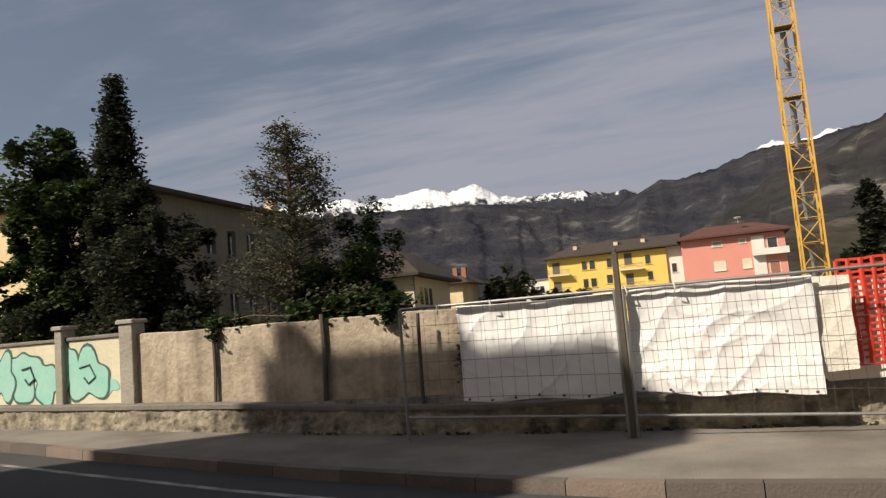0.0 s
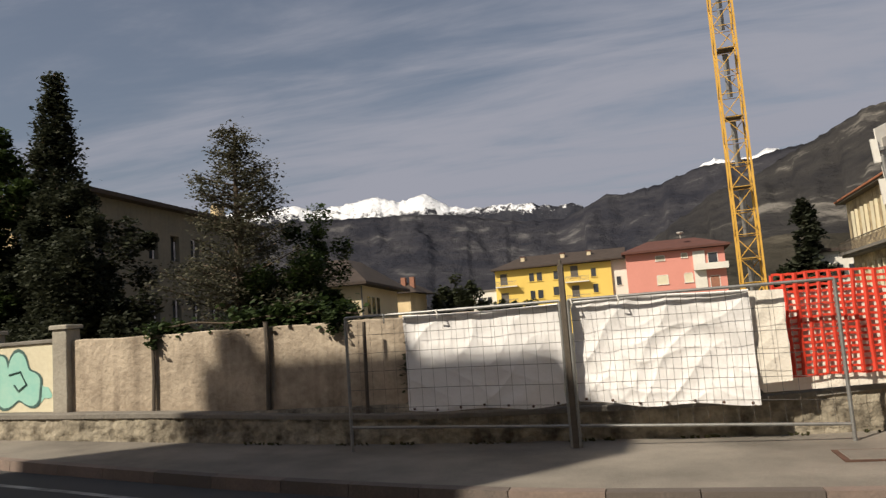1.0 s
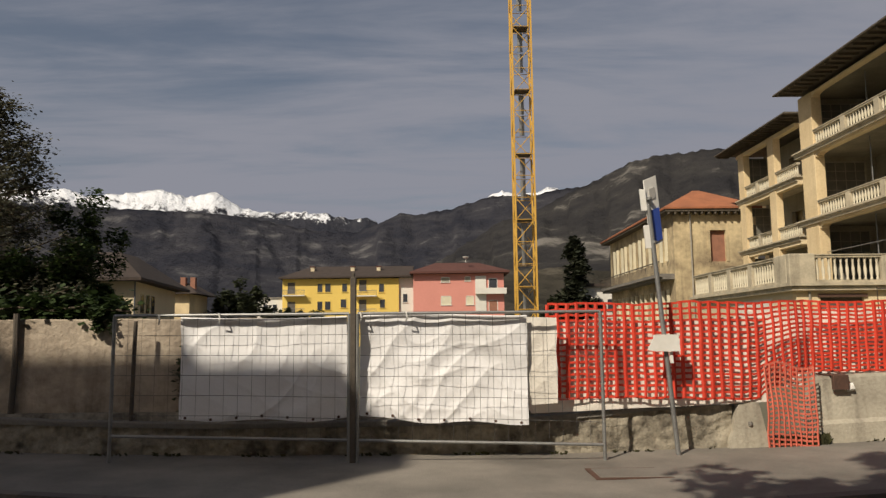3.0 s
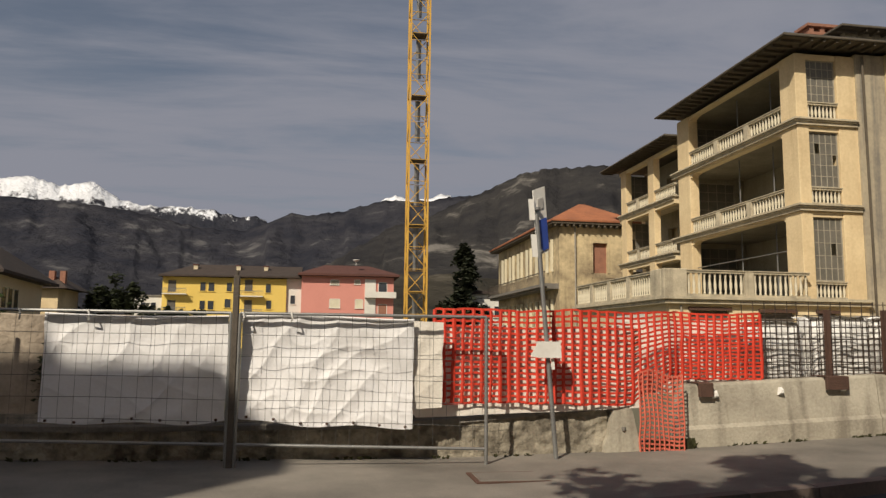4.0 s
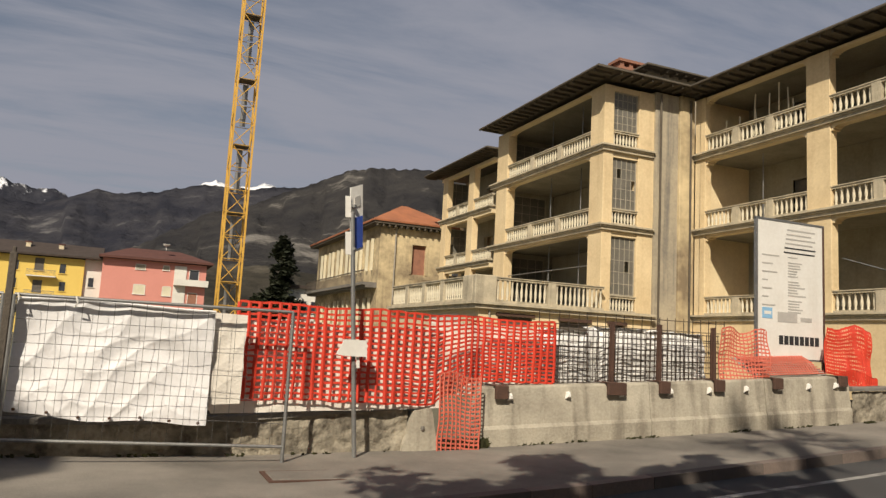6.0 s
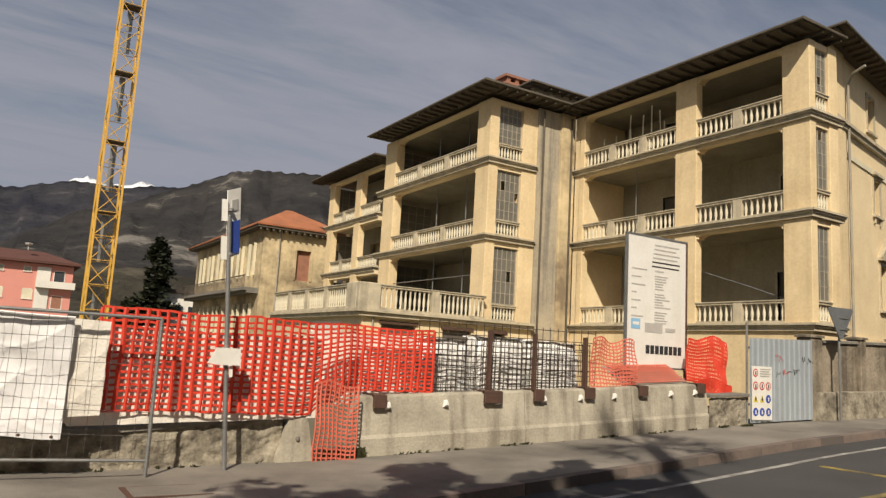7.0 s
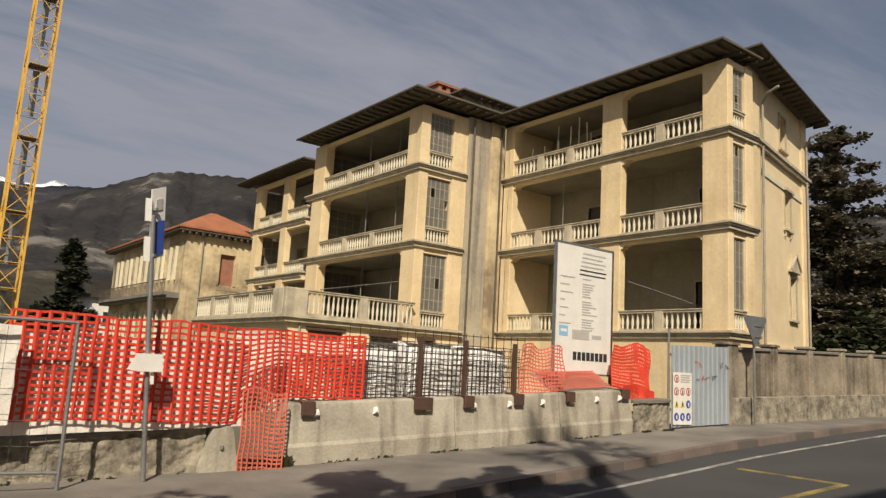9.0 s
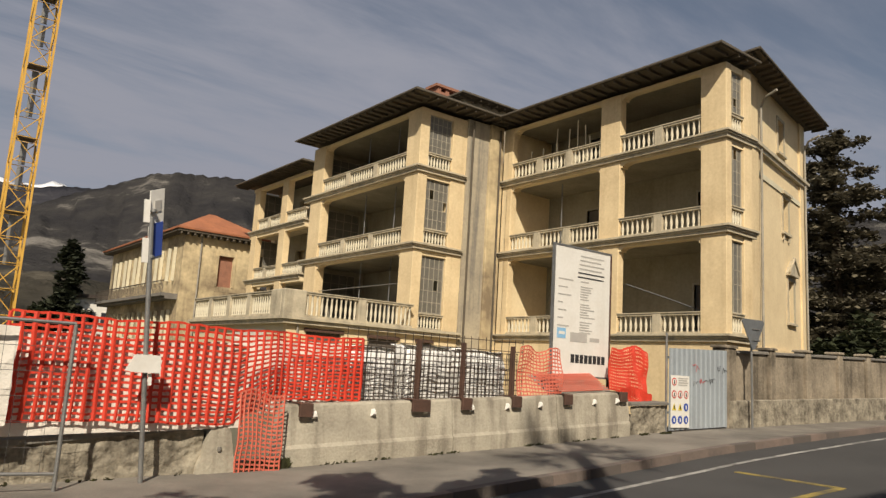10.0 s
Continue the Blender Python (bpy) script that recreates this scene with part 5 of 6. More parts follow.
balcony(yb, -16.6, -11.9, 150, 9.7, YFACADE)
balcony(yb, -30.9, -26.4, 150, 6.2, YFACADE)
balcony(yb, -16.6, -11.9, 150, 6.0, YFACADE)
pb = thing("pink_apartment_house", "salmon pink apartment house with white balconies and a red-brown roof", "house", (5, 155, -0.5))
part("wall", Mesh().box(-4.5, 13.8, 148.5, 162, -0.6, 13.9), PFACADE, pb)
part("wall", Mesh().box(8.0, 10.2, 148.3, 148.5, 6, 13.4), WFACADE, pb, "white balcony recess")
part("roof", Mesh().stack([[(-5.2, 147.2, 13.9), (14.9, 147.2, 14.0), (14.9, 163, 14.0), (-5.2, 163, 13.9)], [(-5.2, 147.2, 14.3), (14.9, 147.2, 14.4), (14.9, 163, 14.4), (-5.2, 163, 14.3)], [(0, 155, 16.7), (9, 155, 16.7), (9, 155.5, 16.7), (0, 155.5, 16.7)]]), ROOFR, pb)
for x, z, w, h in ((2.1, 7.6, 1.9, 1.7), (6.9, 7.6, 1.4, 1.7), (2.0, 12.2, 1.6, 0.9), (6.5, 12.4, 1.0, 0.8)):
    window(pb, x, 148.5, z, w, h, WFACADE, CREAM if z < 9 else FRAMEM)
window(pb, 11.6, 148.5, 10.6, 1.6, 2.2)
window(pb, 11.6, 148.5, 6.2, 1.6, 2.2, WFACADE, BRICKM)
balcony(pb, 8.0, 14.2, 148.5, 9.9, PFACADE, True)
dish = part("satellite_dish", Mesh().lathe(6.2, 150, 16.3, ((0.05, 0), (0.06, 0.8), (0.5, 0.9), (0.7, 1.15), (0.65, 1.2)), 12), WHITEM, pb)
wb = thing("white_low_house", "small white house beside the yellow one", "house", (-35.5, 152, -0.5))
part("wall", Mesh().box(-36.4, -31.3, 151, 160, -0.6, 9.3), WFACADE, wb)
part("flat_roof", Mesh().box(-36.7, -31.2, 150.8, 160, 9.3, 9.6), COPING, wb)
window(wb, -34.7, 151, 6.6, 0.9, 1.5)
window(wb, -32.8, 151, 6.6, 0.9, 1.5)
hb = thing("beige_house", "beige two-storey house with a brown hipped roof", "house", (-27, 68, -0.5))
part("wall", Mesh().hexa([(-36, 65, -0.6), (-26.6, 65, -0.6), (-28.6, 81, -0.6), (-36, 81, -0.6), (-36, 65, 6.7), (-26.6, 65, 6.7), (-28.6, 81, 6.7), (-36, 81, 6.7)]), BEIGE, hb)
eave = [(-37.2, 63.7), (-25.5, 63.7), (-27.4, 82.3), (-37.2, 82.3)]
part("roof", Mesh().stack([[(x, y, 6.6) for x, y in eave], [(x, y, 6.85) for x, y in eave], [(-35.5, 71, 9.9), (-30.6, 71, 9.9), (-30.8, 76, 9.9), (-35.5, 76, 9.9)]]), ROOFB, hb)
part("downpipe", Mesh().tube([(-26.5, 64.95, -0.5), (-26.5, 64.95, 6.6)], 0.07, 6), SIGNBACK, hb)
for k in range(3):
    y = 67.2 + 1.9 * k
    x = -26.6 - 0.125 * (y - 65)
    w = part("window", Mesh().hexa([(x - 0.05, y, 3.9), (x + 0.03, y, 3.9), (x - 0.12, y + 1.2, 3.9), (x - 0.2, y + 1.2, 3.9), (x - 0.05, y, 5.6), (x + 0.03, y, 5.6), (x - 0.12, y + 1.2, 5.6), (x - 0.2, y + 1.2, 5.6)]), DIMGLASS, hb)
h2 = thing("small_yellow_house", "small ochre house with chimneys half hidden by trees", "house", (-30, 92, -0.5))
part("wall", Mesh().box(-33.5, -30.0, 90, 97, -0.6, 6.9), STUCCO, h2)
part("roof", Mesh().stack([[(-34.5, 89, 6.9), (-28.8, 89, 6.9), (-28.8, 98, 6.9), (-34.5, 98, 6.9)], [(-32.5, 92, 8.4), (-31, 92, 8.4), (-31, 95, 8.4), (-32.5, 95, 8.4)]]), ROOFB, h2)
for x in (-31.2, -30.0):
    part("chimney", Mesh().box(x - 0.3, x + 0.3, 91, 91.6, 7.4, 9.0), BRICKM, h2)
# large old building behind the trees
ob_ = thing("old_institution", "large old beige building with a dark roof behind the trees", "building", (-45, 50, -0.5))
lh = [(41 + 2.6 * k, 42.1 + 2.6 * k, z, z + 2.0) for k in range(8) for z in (3.6, 8.6)]
# side wall's shade is in its colour; the front keeps plain stucco
part("wall", walls("y", -36.0, 0.4, 40, 62, -0.6, 12.5, lh), SHADEBEIGE, ob_, "beige side wall with its shade put into the colour")
for a, b, c, d in lh:
    part("window", Mesh().box(-36.2, -36.15, a, b, c, d), DIMGLASS, ob_)
fh = [(-70 + 3.2 * k, -68.8 + 3.2 * k, z, z + 2.2) for k in range(10) for z in (3.6, 8.6)]
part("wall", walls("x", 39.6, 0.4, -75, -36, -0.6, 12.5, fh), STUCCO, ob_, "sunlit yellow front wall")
for a, b, c, d in fh:
    part("window", Mesh().box(a, b, 39.8, 39.85, c, d), DIMGLASS, ob_)
part("roof", Mesh().stack([[(-76, 38.5, 12.5), (-34.8, 38.5, 12.5), (-34.8, 63, 12.5), (-76, 63, 12.5)], [(-76, 38.5, 12.8), (-34.8, 38.5, 12.8), (-34.8, 63, 12.8), (-76, 63, 12.8)], [(-62, 50, 14.6), (-46, 50, 14.6), (-46, 52, 14.6), (-62, 52, 14.6)]]), ROOFB, ob_)
part("chimney", Mesh().box(-37.3, -36.5, 57, 58, 12.5, 14.4), STUCCO, ob_)
wf = thing("white_far_house", "white house with dark windows beyond the site", "house", (17, 95, -0.5))
part("wall", Mesh().box(19.0, 24.5, 95, 105, -0.6, 7.6), WFACADE, wf)
part("roof", Mesh().box(18.6, 24.9, 94.4, 105.5, 7.6, 8.0), ROOFB, wf)
for k in range(3):
    window(wf, 19.9 + 1.3 * k, 95, 4.6, 0.7, 1.4)


# ---- trees ----
def leafy(m, c, size, up=0.4):
    a, b = random.uniform(0, 6.283), random.uniform(-0.9, 0.9)
    d = Vector((math.cos(a) * math.cos(b), math.sin(a) * math.cos(b), math.sin(b)))
    s = d.cross(Vector((0, 0, 1))).normalized() * size * 0.55
    c = Vector(c)
    m.quad(c - s * 0.4, c + d * size * 0.5 - s, c + d * size, c + d * size * 0.5 + s)


def conifer(name, x, y, z, h, r, leaves, material, label, droop=0.25, bare=0.1, size=0.3, open_=1.0, peak=1.0):
    """Tapered trunk, whorls of limbs, and needles in sprays along the limbs."""
    tr = thing(name, label, "tree", (x, y, z))
    part("trunk", Mesh().tube([(x, y, z), (x + 0.05, y, z + h * 0.35), (x, y, z + h * 0.7), (x + 0.02, y, z + h * 0.99)], r * 0.085, 9, 0.02), BARK, tr)
    limbs, crown = Mesh(), Mesh()
    tips = []
    k = 0
    zz = h * bare
    while zz < h * 0.985:
        f = (zz / h - bare) / (1 - bare)
        for _ in range(random.choice((3, 4, 4, 5))):
            a = random.uniform(0, 6.283)
            ln = r * (1 - f) ** (0.75 * peak) * random.uniform(0.55, 1.12) + 0.18
            p0 = Vector((x, y, z + zz))
            pts = [p0 + Vector((math.cos(a) * ln * q, math.sin(a) * ln * q, ln * (0.25 * q - droop * 2 * q * q))) for q in (0, 0.35, 0.7, 1.0)]
            limbs.tube(pts, 0.028 + 0.018 * ln / 2, 4, 0.008)
            tips.append((pts, ln))
        zz += h * 0.02 * random.uniform(0.8, 1.5) * open_
    total = sum(t[1] for t in tips)
    for pts, ln in tips:
        for _ in range(int(leaves * ln / total) + 4):
            q = random.uniform(0.12, 1.0) ** 0.7
            i = min(2, int(q * 3))
            c = pts[i].lerp(pts[i + 1], q * 3 - i)
            w = 0.16 * ln * (1.15 - q) + 0.12
            leafy(crown, c + Vector((random.gauss(0, w), random.gauss(0, w), random.gauss(0, 0.12) - 0.05)), size * random.uniform(0.5, 1.2))
    tagged(part("limbs", limbs, BARK, tr), kind="stuff")
    tagged(part("crown", crown, material, tr), kind="stuff")
    return tr


def broadleaf(name, x, y, z, clumps, leaves, material, label, size=0.22, trunk=0.16):
    """Trunk and limbs that lead to clumps of leaves; the clumps give an uneven outline with gaps."""
    tr = thing(name, label, "tree", (x, y, z))
    part("trunk", Mesh().tube([(x, y, z), (x + 0.1, y, z + 1.2), (x, y + 0.1, z + 2.4)], trunk, 8, trunk * 0.6), BARK, tr)
    limbs, crown = Mesh(), Mesh()
    for cx, cy, cz, cr in clumps:
        limbs.tube([(x, y, z + min(2.2, cz * 0.4)), ((x + cx) / 2, (y + cy) / 2, (z + cz) / 2 + 0.6), (cx, cy, cz)], 0.07, 5, 0.02)
        subs = [(Vector((random.gauss(0, 0.55), random.gauss(0, 0.55), random.gauss(0, 0.5))) * cr, random.uniform(0.22, 0.5) * cr) for _ in range(13)]
        for _ in range(int(leaves / len(clumps))):
            o, sr = random.choice(subs)
            v = Vector((random.gauss(0, 1), random.gauss(0, 1), random.gauss(0, 1))).normalized() * sr * random.random() ** 0.35
            leafy(crown, Vector((cx, cy, cz)) + o + v, size * random.uniform(0.6, 1.25))
    tagged(part("limbs", limbs, BARK, tr), kind="stuff")
    tagged(part("crown", crown, material, tr), kind="stuff")
    return tr


random.seed(71)
conifer("spruce", -21.1, 22, -0.5, 13.1, 3.3, 48000, LEAF_D, "tall dark spruce with drooping branches behind the wall", 0.3, 0.04, 0.16, 0.7, 1.5)
conifer("cypress_pine", -13.5, 22, -0.5, 9.9, 3.0, 22000, LEAF_C, "thin grey-green conifer with an open airy crown", -0.02, 0.2, 0.11, 0.9, 0.95)
broadleaf("holm_oak", -11.9, 23.5, -0.5, [(-12.4, 23, 3.4, 1.5), (-11.2, 23, 3.0, 1.3), (-11.9, 24, 4.9, 1.2), (-10.9, 23, 2.2, 0.9), (-13.0, 23, 2.5, 0.9), (-12.0, 24, 2.0, 1.3)], 30000, LEAF_M, "dense dark evergreen tree behind the wall", 0.13)
broadleaf("magnolia", -24, 21, -0.5, [(-23.7, 21, 9.0, 1.5), (-24.6, 21, 7.5, 1.6), (-22.8, 21, 7.0, 1.5), (-24.4, 21, 5.6, 1.3), (-23.0, 20.6, 5.0, 1.8), (-25.2, 21, 3.2, 1.2), (-23.6, 20.6, 3.0, 1.7), (-22.0, 20.6, 2.6, 1.6)], 36000, LEAF_M, "large glossy dark magnolia behind the wall", 0.2)
broadleaf("laurel", -19, 20, -0.5, [(-19.5, 21, 6.6, 1.2), (-18.6, 20.5, 5.6, 1.5), (-18.0, 20, 4.0, 1.7), (-17.2, 20, 2.8, 1.5), (-19.4, 19.6, 2.6, 1.7), (-20.6, 19.6, 2.4, 1.5), (-16.6, 20, 1.9, 1.1)], 38000, LEAF_D, "dense dark laurel in front of the spruce", 0.15)
broadleaf("shrub", -27, 20, -0.5, [(-26.4, 20, 4.4, 1.0), (-27.4, 20, 2.6, 1.0), (-28.4, 20, 8.1, 0.7)], 9000, LEAF_D, "dark evergreen shrub beside the magnolia")
vine = Mesh()
for i in range(3400):
    t = random.random()
    bx = random.choice((-8.85, -8.6, -7.2, -6.7, -6.3, -5.8, -5.4, -6.4, -6.0))
    sx, sz = (0.2, 0.08) if bx < -7.5 else (0.28, 0.13)
    c = (bx + random.gauss(0, sx), 11.62 + random.gauss(0, 0.08), (2.0 if bx < -7.5 else 2.07) + random.gauss(0, sz))
    if c[2] > 1.62:
        leafy(vine, c, random.uniform(0.06, 0.13))
for bx in (-5.25, -8.9, -5.35):
    for i in range(120):
        leafy(vine, (bx + random.gauss(0, 0.06), 11.33 + random.gauss(0, 0.05), 1.72 + random.random() * 0.4), random.uniform(0.05, 0.1))
vn = thing("vine", "leafy green vine hanging over the wall top", "vine", (-6.5, 11.4, 2.0))
tagged(part("leaves", vine, LEAF_V, vn), kind="stuff")
stems = Mesh()
for a, b in ((-8.9, -7.3), (-7.4, -5.9), (-6.4, -4.9)):
    stems.tube([(a, 11.52, 2.05), ((a + b) / 2, 11.5, 2.12), (b, 11.52, 2.04)], 0.018, 5)
part("stems", stems, BARK, vn)
wk = Mesh()
for i in range(160):
    leafy(wk, (-4.0 + random.gauss(0, 0.07), 11.3 + random.gauss(0, 0.05), 1.0 + random.gauss(0, 0.22)), random.uniform(0.04, 0.09))
solid("dry_creeper", wk, LEAF_O, "withered creeper on the brown wall", "creeper", kind="stuff")
broadleaf("garden_tree", -27, 98, -0.5, [(-28, 98, 5.5, 2.2), (-25.5, 98, 6.6, 2.0), (-23.5, 98, 4.6, 2.0), (-21, 98, 3.9, 1.8), (-18, 98, 3.4, 1.6)], 9000, LEAF_O, "round dark garden tree between the houses", 0.45)
broadleaf("bush", -15, 92, -0.5, [(-15, 92, 3.4, 1.4), (-12.5, 92, 2.9, 1.3), (-17.5, 92, 3.6, 1.3)], 4000, LEAF_O, "bushes in front of the yellow house", 0.4)
conifer("far_spruce", 18.0, 95, -0.5, 15.0, 4.4, 9000, LEAF_D, "dark pointed spruce beyond the crane", 0.3, 0.05, 0.6, 1.4, 1.0)
broadleaf("far_tree", 15, 92, -0.5, [(15.6, 92, 4.5, 2.0), (17.0, 92, 3.6, 1.5)], 5000, LEAF_O, "dark trees beyond the crane", 0.5)
conifer("cedar", 48, 21.3, -0.5, 19.0, 5.0, 42000, LEAF_E, "tall dark cedar beside the yellow building", 0.08, 0.06, 0.3, 1.1, 0.55)
conifer("cedar", 55, 22.5, -0.5, 12.5, 6.0, 22000, LEAF_E, "lower spreading dark cedar behind the perimeter wall", 0.12, 0.06, 0.32, 1.2, 0.6)
broadleaf("hedge_tree", 44, 22, -0.5, [(41, 18.2, 3.0, 1.8), (44, 18.6, 3.4, 2.0), (48.5, 18.6, 3.8, 2.2), (53, 19, 4.4, 2.4)], 9000, LEAF_O, "dull bushes behind the perimeter wall", 0.35)
gl = thing("globe_lamp", "small round garden lamp behind the perimeter wall", "lamp", (46, 21.4, -0.5))
part("post", Mesh().tube([(46, 21.4, -0.5), (46, 21.4, 7.1)], 0.05, 7), SIGNBACK, gl)
part("globe", Mesh().lathe(46, 21.4, 7.1, ((0.05, 0), (0.16, 0.06), (0.2, 0.18), (0.16, 0.3), (0.05, 0.36)), 10), WHITEM, gl)
broadleaf("street_tree", -2.6, -2.8, -0.25, [(-1.6, 0.6, 7.6, 1.1), (-0.4, 1.0, 8.4, 1.0), (0.6, 0.4, 7.4, 0.9), (1.9, 0.6, 8.2, 1.0)], 5000, LEAF_O, "leafy street tree across the road", 0.2)
# tall palm across the road
palm = thing("palm", "tall palm with a ragged fan crown across the road", "tree", (1.5, -2.2, -0.2))
part("trunk", Mesh().tube([(1.5, -2.2, -0.3), (1.55, -2.2, 5), (1.5, -2.15, 10), (1.5, -2.2, 13.4)], 0.24, 10, 0.17), BARK, palm)
fr = Mesh()
for i in range(34):
    a, e = random.uniform(0, 6.283), random.uniform(-0.7, 1.2)
    d = Vector((math.cos(a) * math.cos(e), math.sin(a) * math.cos(e), math.sin(e)))
    p0 = Vector((1.5, -2.2, 13.5))
    p1 = p0 + d * random.uniform(0.7, 1.1)
    fr.tube([p0, p1], 0.025, 4)
    for k in range(12):
        v = (d + 0.9 * Vector((random.gauss(0, 0.5), random.gauss(0, 0.5), random.gauss(0, 0.5)))).normalized()
        s = v.cross(Vector((0.2, 0.1, 1))).normalized() * 0.03
        fr.quad(p1 - s, p1 + s, p1 + v * random.uniform(0.5, 0.9) + s * 0.2, p1 + v * random.uniform(0.5, 0.9) - s * 0.2)
tagged(part("fronds", fr, LEAF_O, palm), kind="stuff")

# ---- houses on the camera's side of the road ----
bk = thing("house_across", "tall pale house across the road", "house", (-16, -9, -0.3))
part("wall", Mesh().box(-19.9, -15.6, -5.3, -3.6, -0.5, 17.9), BEIGE, bk)
part("wall", Mesh().box(-15.6, -12.75, -5.3, -3.6, -0.5, 16.8), BEIGE, bk)
part("roof", Mesh().box(-19.9, -15.5, -5.4, -3.6, 17.9, 18.12), ROOFB, bk)
part("roof", Mesh().box(-15.5, -12.75, -5.4, -3.6, 16.8, 17.03), ROOFB, bk)
part("chimney", Mesh().chamfer(-19.85, -19.3, -4.6, -3.9, 18.12, 19.1, 0.03), BRICKM, bk)
bk2 = thing("row_across", "row of rendered houses across the road", "house", (14, -12, -0.3))
part("wall", Mesh().box(-13.0, 60, -18, -7.5, -0.5, 13.6), BEIGE, bk2)
part("roof", Mesh().stack([[(-13.0, -18.6, 13.6), (61, -18.6, 13.6), (61, -6.9, 13.6), (-13.0, -6.9, 13.6)], [(-13.0, -13, 15.4), (61, -13, 15.4), (61, -12.5, 15.4), (-13.0, -12.5, 15.4)]]), ROOFB, bk2)


# ---- mountains ----
def hill_mat(name, low, high, rock, snow_from=None):
    m = bpy.data.materials.new(name)
    m.use_nodes = True
    n, l = m.node_tree.nodes, m.node_tree.links
    b = n["Principled BSDF"]
    b.inputs["Roughness"].default_value = 1.0
    b.inputs["Specular IOR Level"].default_value = 0.05
    tc = n.new("ShaderNodeTexCoord")
    n1 = n.new("ShaderNodeTexNoise")
    n1.inputs["Scale"].default_value, n1.inputs["Detail"].default_value, n1.inputs["Roughness"].default_value = 0.006, 12, 0.68
    l.new(tc.outputs["Object"], n1.inputs["Vector"])
    r = n.new("ShaderNodeValToRGB")
    e = r.color_ramp.elements
    e[0].position, e[0].color = 0.4, (*low, 1)
    e[1].position, e[1].color = 0.57, (*high, 1)
    k = r.color_ramp.elements.new(0.66)
    k.color = (*rock, 1)
    l.new(n1.outputs["Fac"], r.inputs[0])
    out = r.outputs[0]
    if snow_from:
        sep = n.new("ShaderNodeSeparateXYZ")
        l.new(tc.outputs["Object"], sep.inputs[0])
        n2 = n.new("ShaderNodeTexNoise")
        n2.inputs["Scale"].default_value, n2.inputs["Detail"].default_value, n2.inputs["Roughness"].default_value = 0.014, 9, 0.75
        mp = n.new("ShaderNodeMapping")
        mp.inputs["Scale"].default_value = (1.0, 1.0, 0.45)
        l.new(tc.outputs["Object"], mp.inputs[0])
        l.new(mp.outputs[0], n2.inputs["Vector"])
        ma = n.new("ShaderNodeMath")
        ma.operation = "MULTIPLY_ADD"
        ma.inputs[1].default_value = 420
        l.new(n2.outputs["Fac"], ma.inputs[0])
        l.new(sep.outputs["Z"], ma.inputs[2])
        mr = n.new("ShaderNodeMapRange")
        mr.inputs["From Min"].default_value, mr.inputs["From Max"].default_value = snow_from + 190, snow_from + 225
        l.new(ma.outputs[0], mr.inputs[0])
        mx = n.new("ShaderNodeMix")
        mx.data_type = "RGBA"
        mx.inputs[7].default_value = (0.86, 0.87, 0.9, 1)
        l.new(mr.outputs[0], mx.inputs[0])
        l.new(out, mx.inputs[6])
        out = mx.outputs[2]
    l.new(out, b.inputs["Base Color"])
    nb = n.new("ShaderNodeTexNoise")
    nb.inputs["Scale"].default_value, nb.inputs["Detail"].default_value, nb.inputs["Roughness"].default_value = 0.009, 10, 0.62
    l.new(tc.outputs["Object"], nb.inputs["Vector"])
    bp_ = n.new("ShaderNodeBump")
    bp_.inputs["Strength"].default_value, bp_.inputs["Distance"].default_value = 0.9, 45.0
    l.new(nb.outputs["Fac"], bp_.inputs["Height"])
    l.new(bp_.outputs[0], b.inputs["Normal"])
    return m


def ridge(name, crest, d0, d1, a0, a1, material, label, rough, step=0.22, rows=26):
    """A mountain side rising from its foot to a crest given as bearing and height angle."""
    n = int((a1 - a0) / step)
    v, f = [], []
    for j in range(rows + 2):
        for i in range(n + 1):
            az = a0 + (a1 - a0) * i / n
            q = min(1.0, j / rows)
            jag = (0.16 * n3(az, 1, 0, 1.7) + 0.09 * n3(az, 5, 0, 4.5) + 0.05 * n3(az, 9, 0, 11.0)) * rough * q ** 7
            top = 1.65 + d1 * math.tan(radians(lerp(crest, az) * q ** 3 + lerp(crest, 3 * round(az / 3)) * (1 - q ** 3) + jag))
            d = d0 + (d1 - d0) * q + (150 if j > rows else 0)
            spur = n3(az * 0.3, q * 1.2, d1 * 0.01) * 0.9 + 0.6 * n3(az * 0.8 + q * 2, q * 2.2, 4) + 0.3 * n3(az * 1.5 - q * 6, q * 5, 9) + 0.12 * n3(az * 3.0 + q * 9, q * 11, 2)
            d += spur * (d1 - d0) * 0.1 * math.sin(math.pi * q)
            z = -2 + (top + 2) * (q ** 1.15) * (1 + 0.26 * (spur - 0.3) * math.sin(math.pi * q)) if j <= rows else top * 0.6
            v.append((d * math.sin(radians(az)), d * math.cos(radians(az)), z))
    for j in range(rows + 1):
        for i in range(n):
            a = j * (n + 1) + i
            f.append((a, a + 1, a + n + 2, a + n + 1))
    m = Mesh()
    m.v, m.f = v, f
    return struct(name, m, material, label, True)


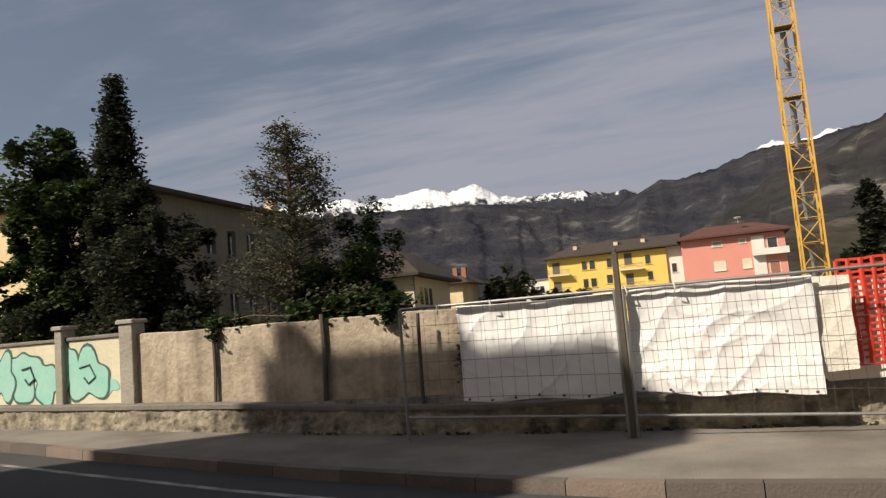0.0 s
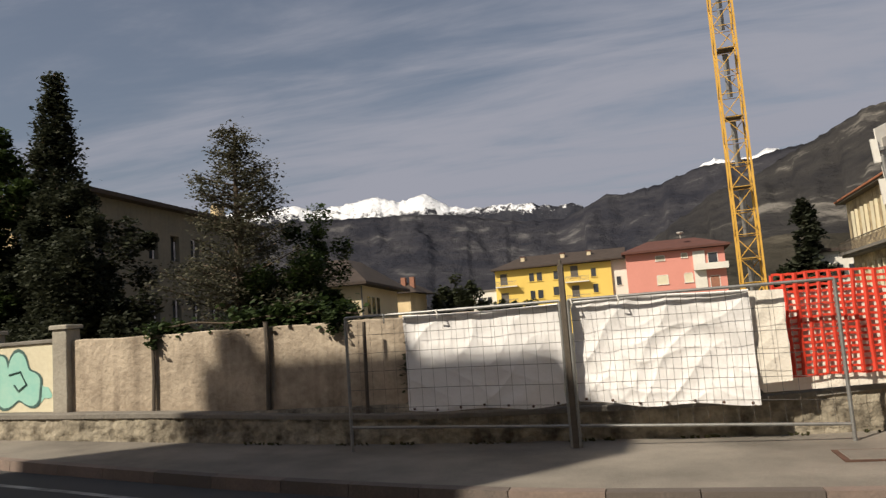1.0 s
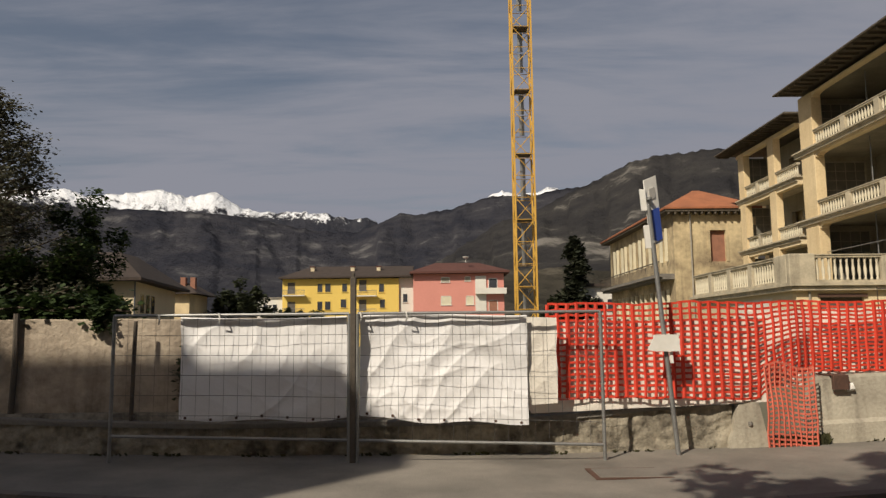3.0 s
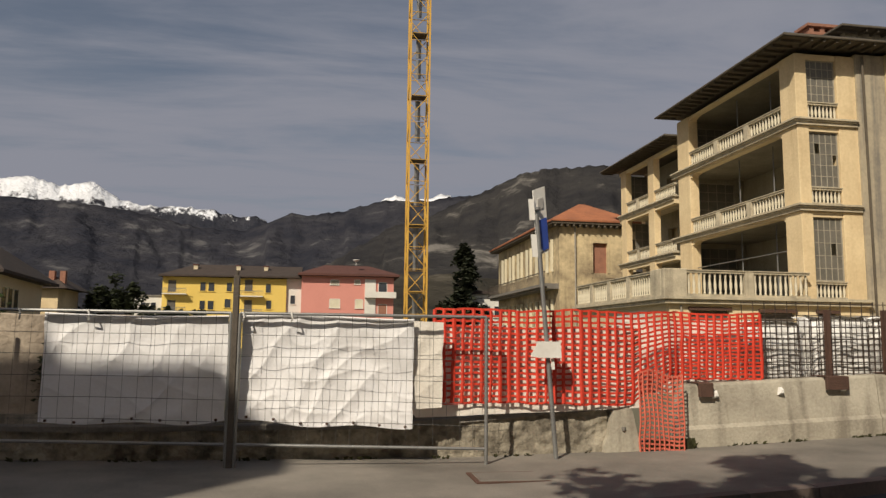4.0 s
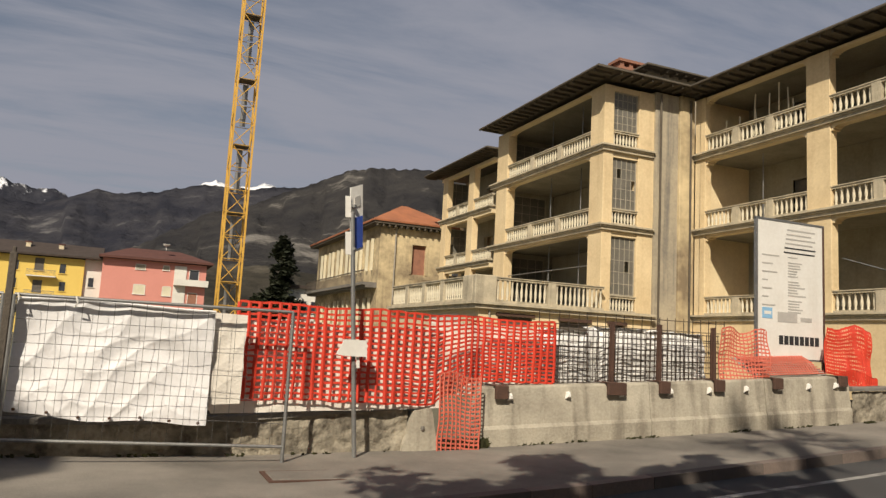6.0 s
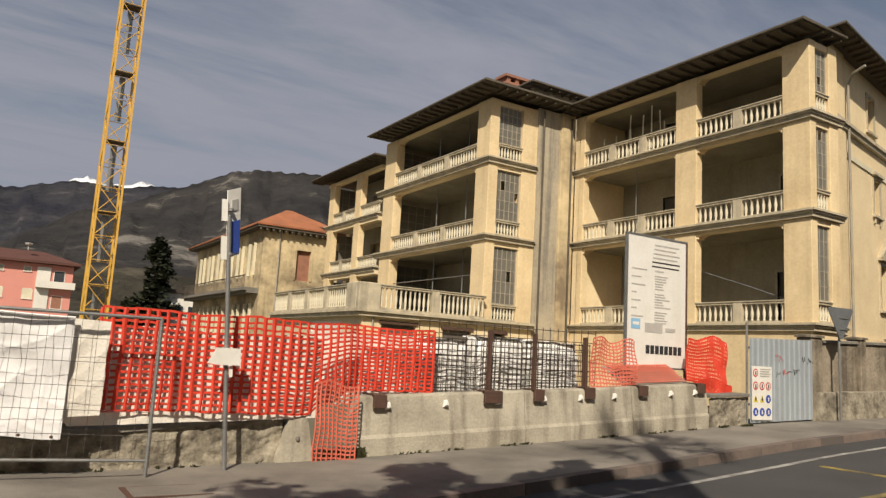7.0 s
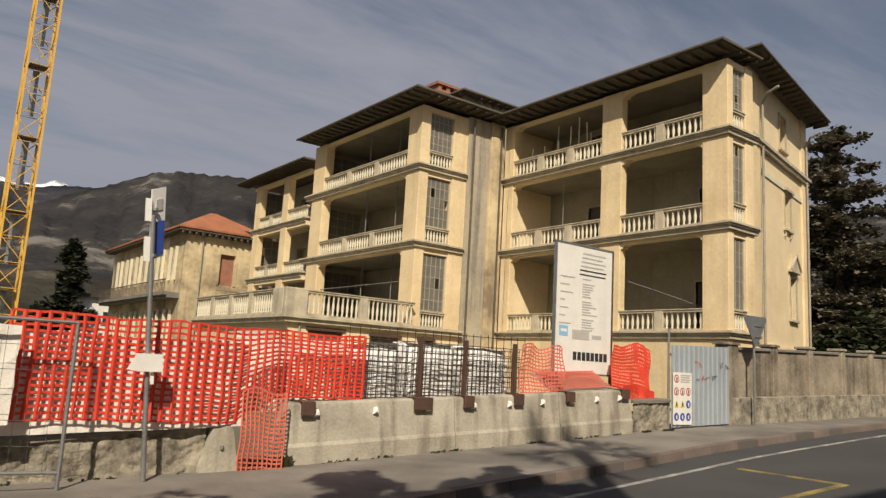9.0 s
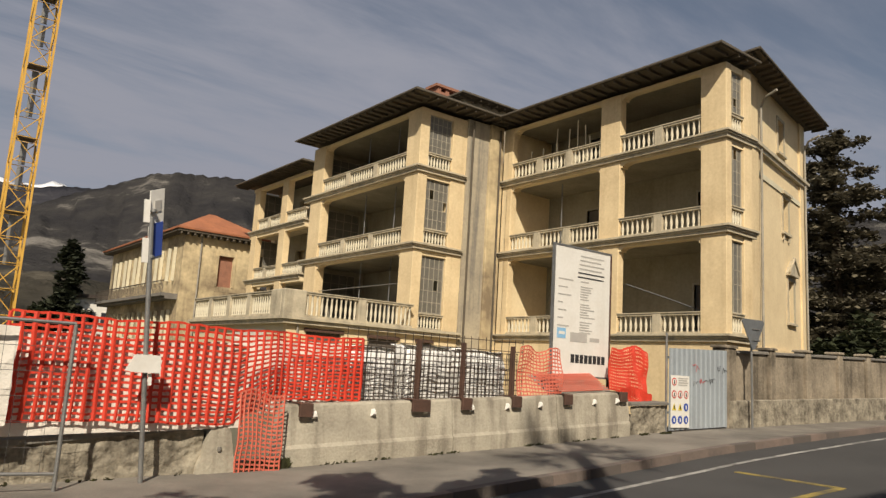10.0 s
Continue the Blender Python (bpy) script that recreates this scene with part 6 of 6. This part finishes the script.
SNOWY = ((-80, 8.0), (-40, 9.2), (-27, 10.3), (-25.3, 9.95), (-22.2, 10.4), (-20.4, 10.75), (-18.7, 10.2), (-16.8, 10.75), (-14.8, 9.6), (-13, 9.35), (-10.6, 9.5), (-8.2, 9.3), (-6.6, 8.9), (-5.2, 9.05), (-4, 8.5), (0, 8.8), (3, 10.2), (5.4, 11.05), (7.1, 10.75), (9.0, 11.2), (11, 10.6), (14, 9.5), (30, 8))
MIDDLE = ((-80, 6.5), (-35, 8.6), (-27, 9.1), (-22, 9.2), (-18, 9.2), (-14, 8.9), (-9, 8.0), (-6.0, 7.9), (-3.9, 8.9), (-2.6, 9.45), (-1.2, 9.3), (1.5, 9.8), (4, 10.6), (6, 10.7), (8, 10.75), (11, 11.1), (30, 10.5))
NEAR = ((-6, 2.0), (0, 5.5), (5, 8.6), (9, 9.9), (11.2, 11.0), (13.4, 11.9), (15.2, 12.75), (17, 13.1), (20.4, 13.3), (25, 13.1), (32, 13.5), (45, 13.0), (60, 12.3), (70, 11.7), (95, 10))
# the two farther ranges have the blue of distant haze mixed into their colours
SNOWM = hill_mat("haze_blue_snowy_mountain", (0.026, 0.028, 0.038), (0.045, 0.046, 0.056), (0.085, 0.086, 0.095), 694)
MIDM = hill_mat("haze_blue_wooded_mountain", (0.028, 0.029, 0.038), (0.05, 0.049, 0.056), (0.13, 0.126, 0.126))
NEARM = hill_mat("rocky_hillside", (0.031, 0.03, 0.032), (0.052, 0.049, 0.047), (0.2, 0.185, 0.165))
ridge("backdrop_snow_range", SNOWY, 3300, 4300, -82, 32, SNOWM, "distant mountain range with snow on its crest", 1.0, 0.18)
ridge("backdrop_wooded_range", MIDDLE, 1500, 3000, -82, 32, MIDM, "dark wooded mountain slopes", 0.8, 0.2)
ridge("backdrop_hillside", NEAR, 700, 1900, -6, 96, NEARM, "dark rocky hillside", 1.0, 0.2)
FOOT = ((-14, 1.6), (-8, 3.3), (-3, 4.4), (3, 5.0), (10, 5.0), (18, 4.2))
ridge("backdrop_vineyard_terraces", FOOT, 420, 900, -14, 18, hill_mat("terraced_slope", (0.035, 0.032, 0.025), (0.07, 0.062, 0.048), (0.13, 0.115, 0.09)), "terraced vineyards at the mountain foot", 0.7, 0.3)
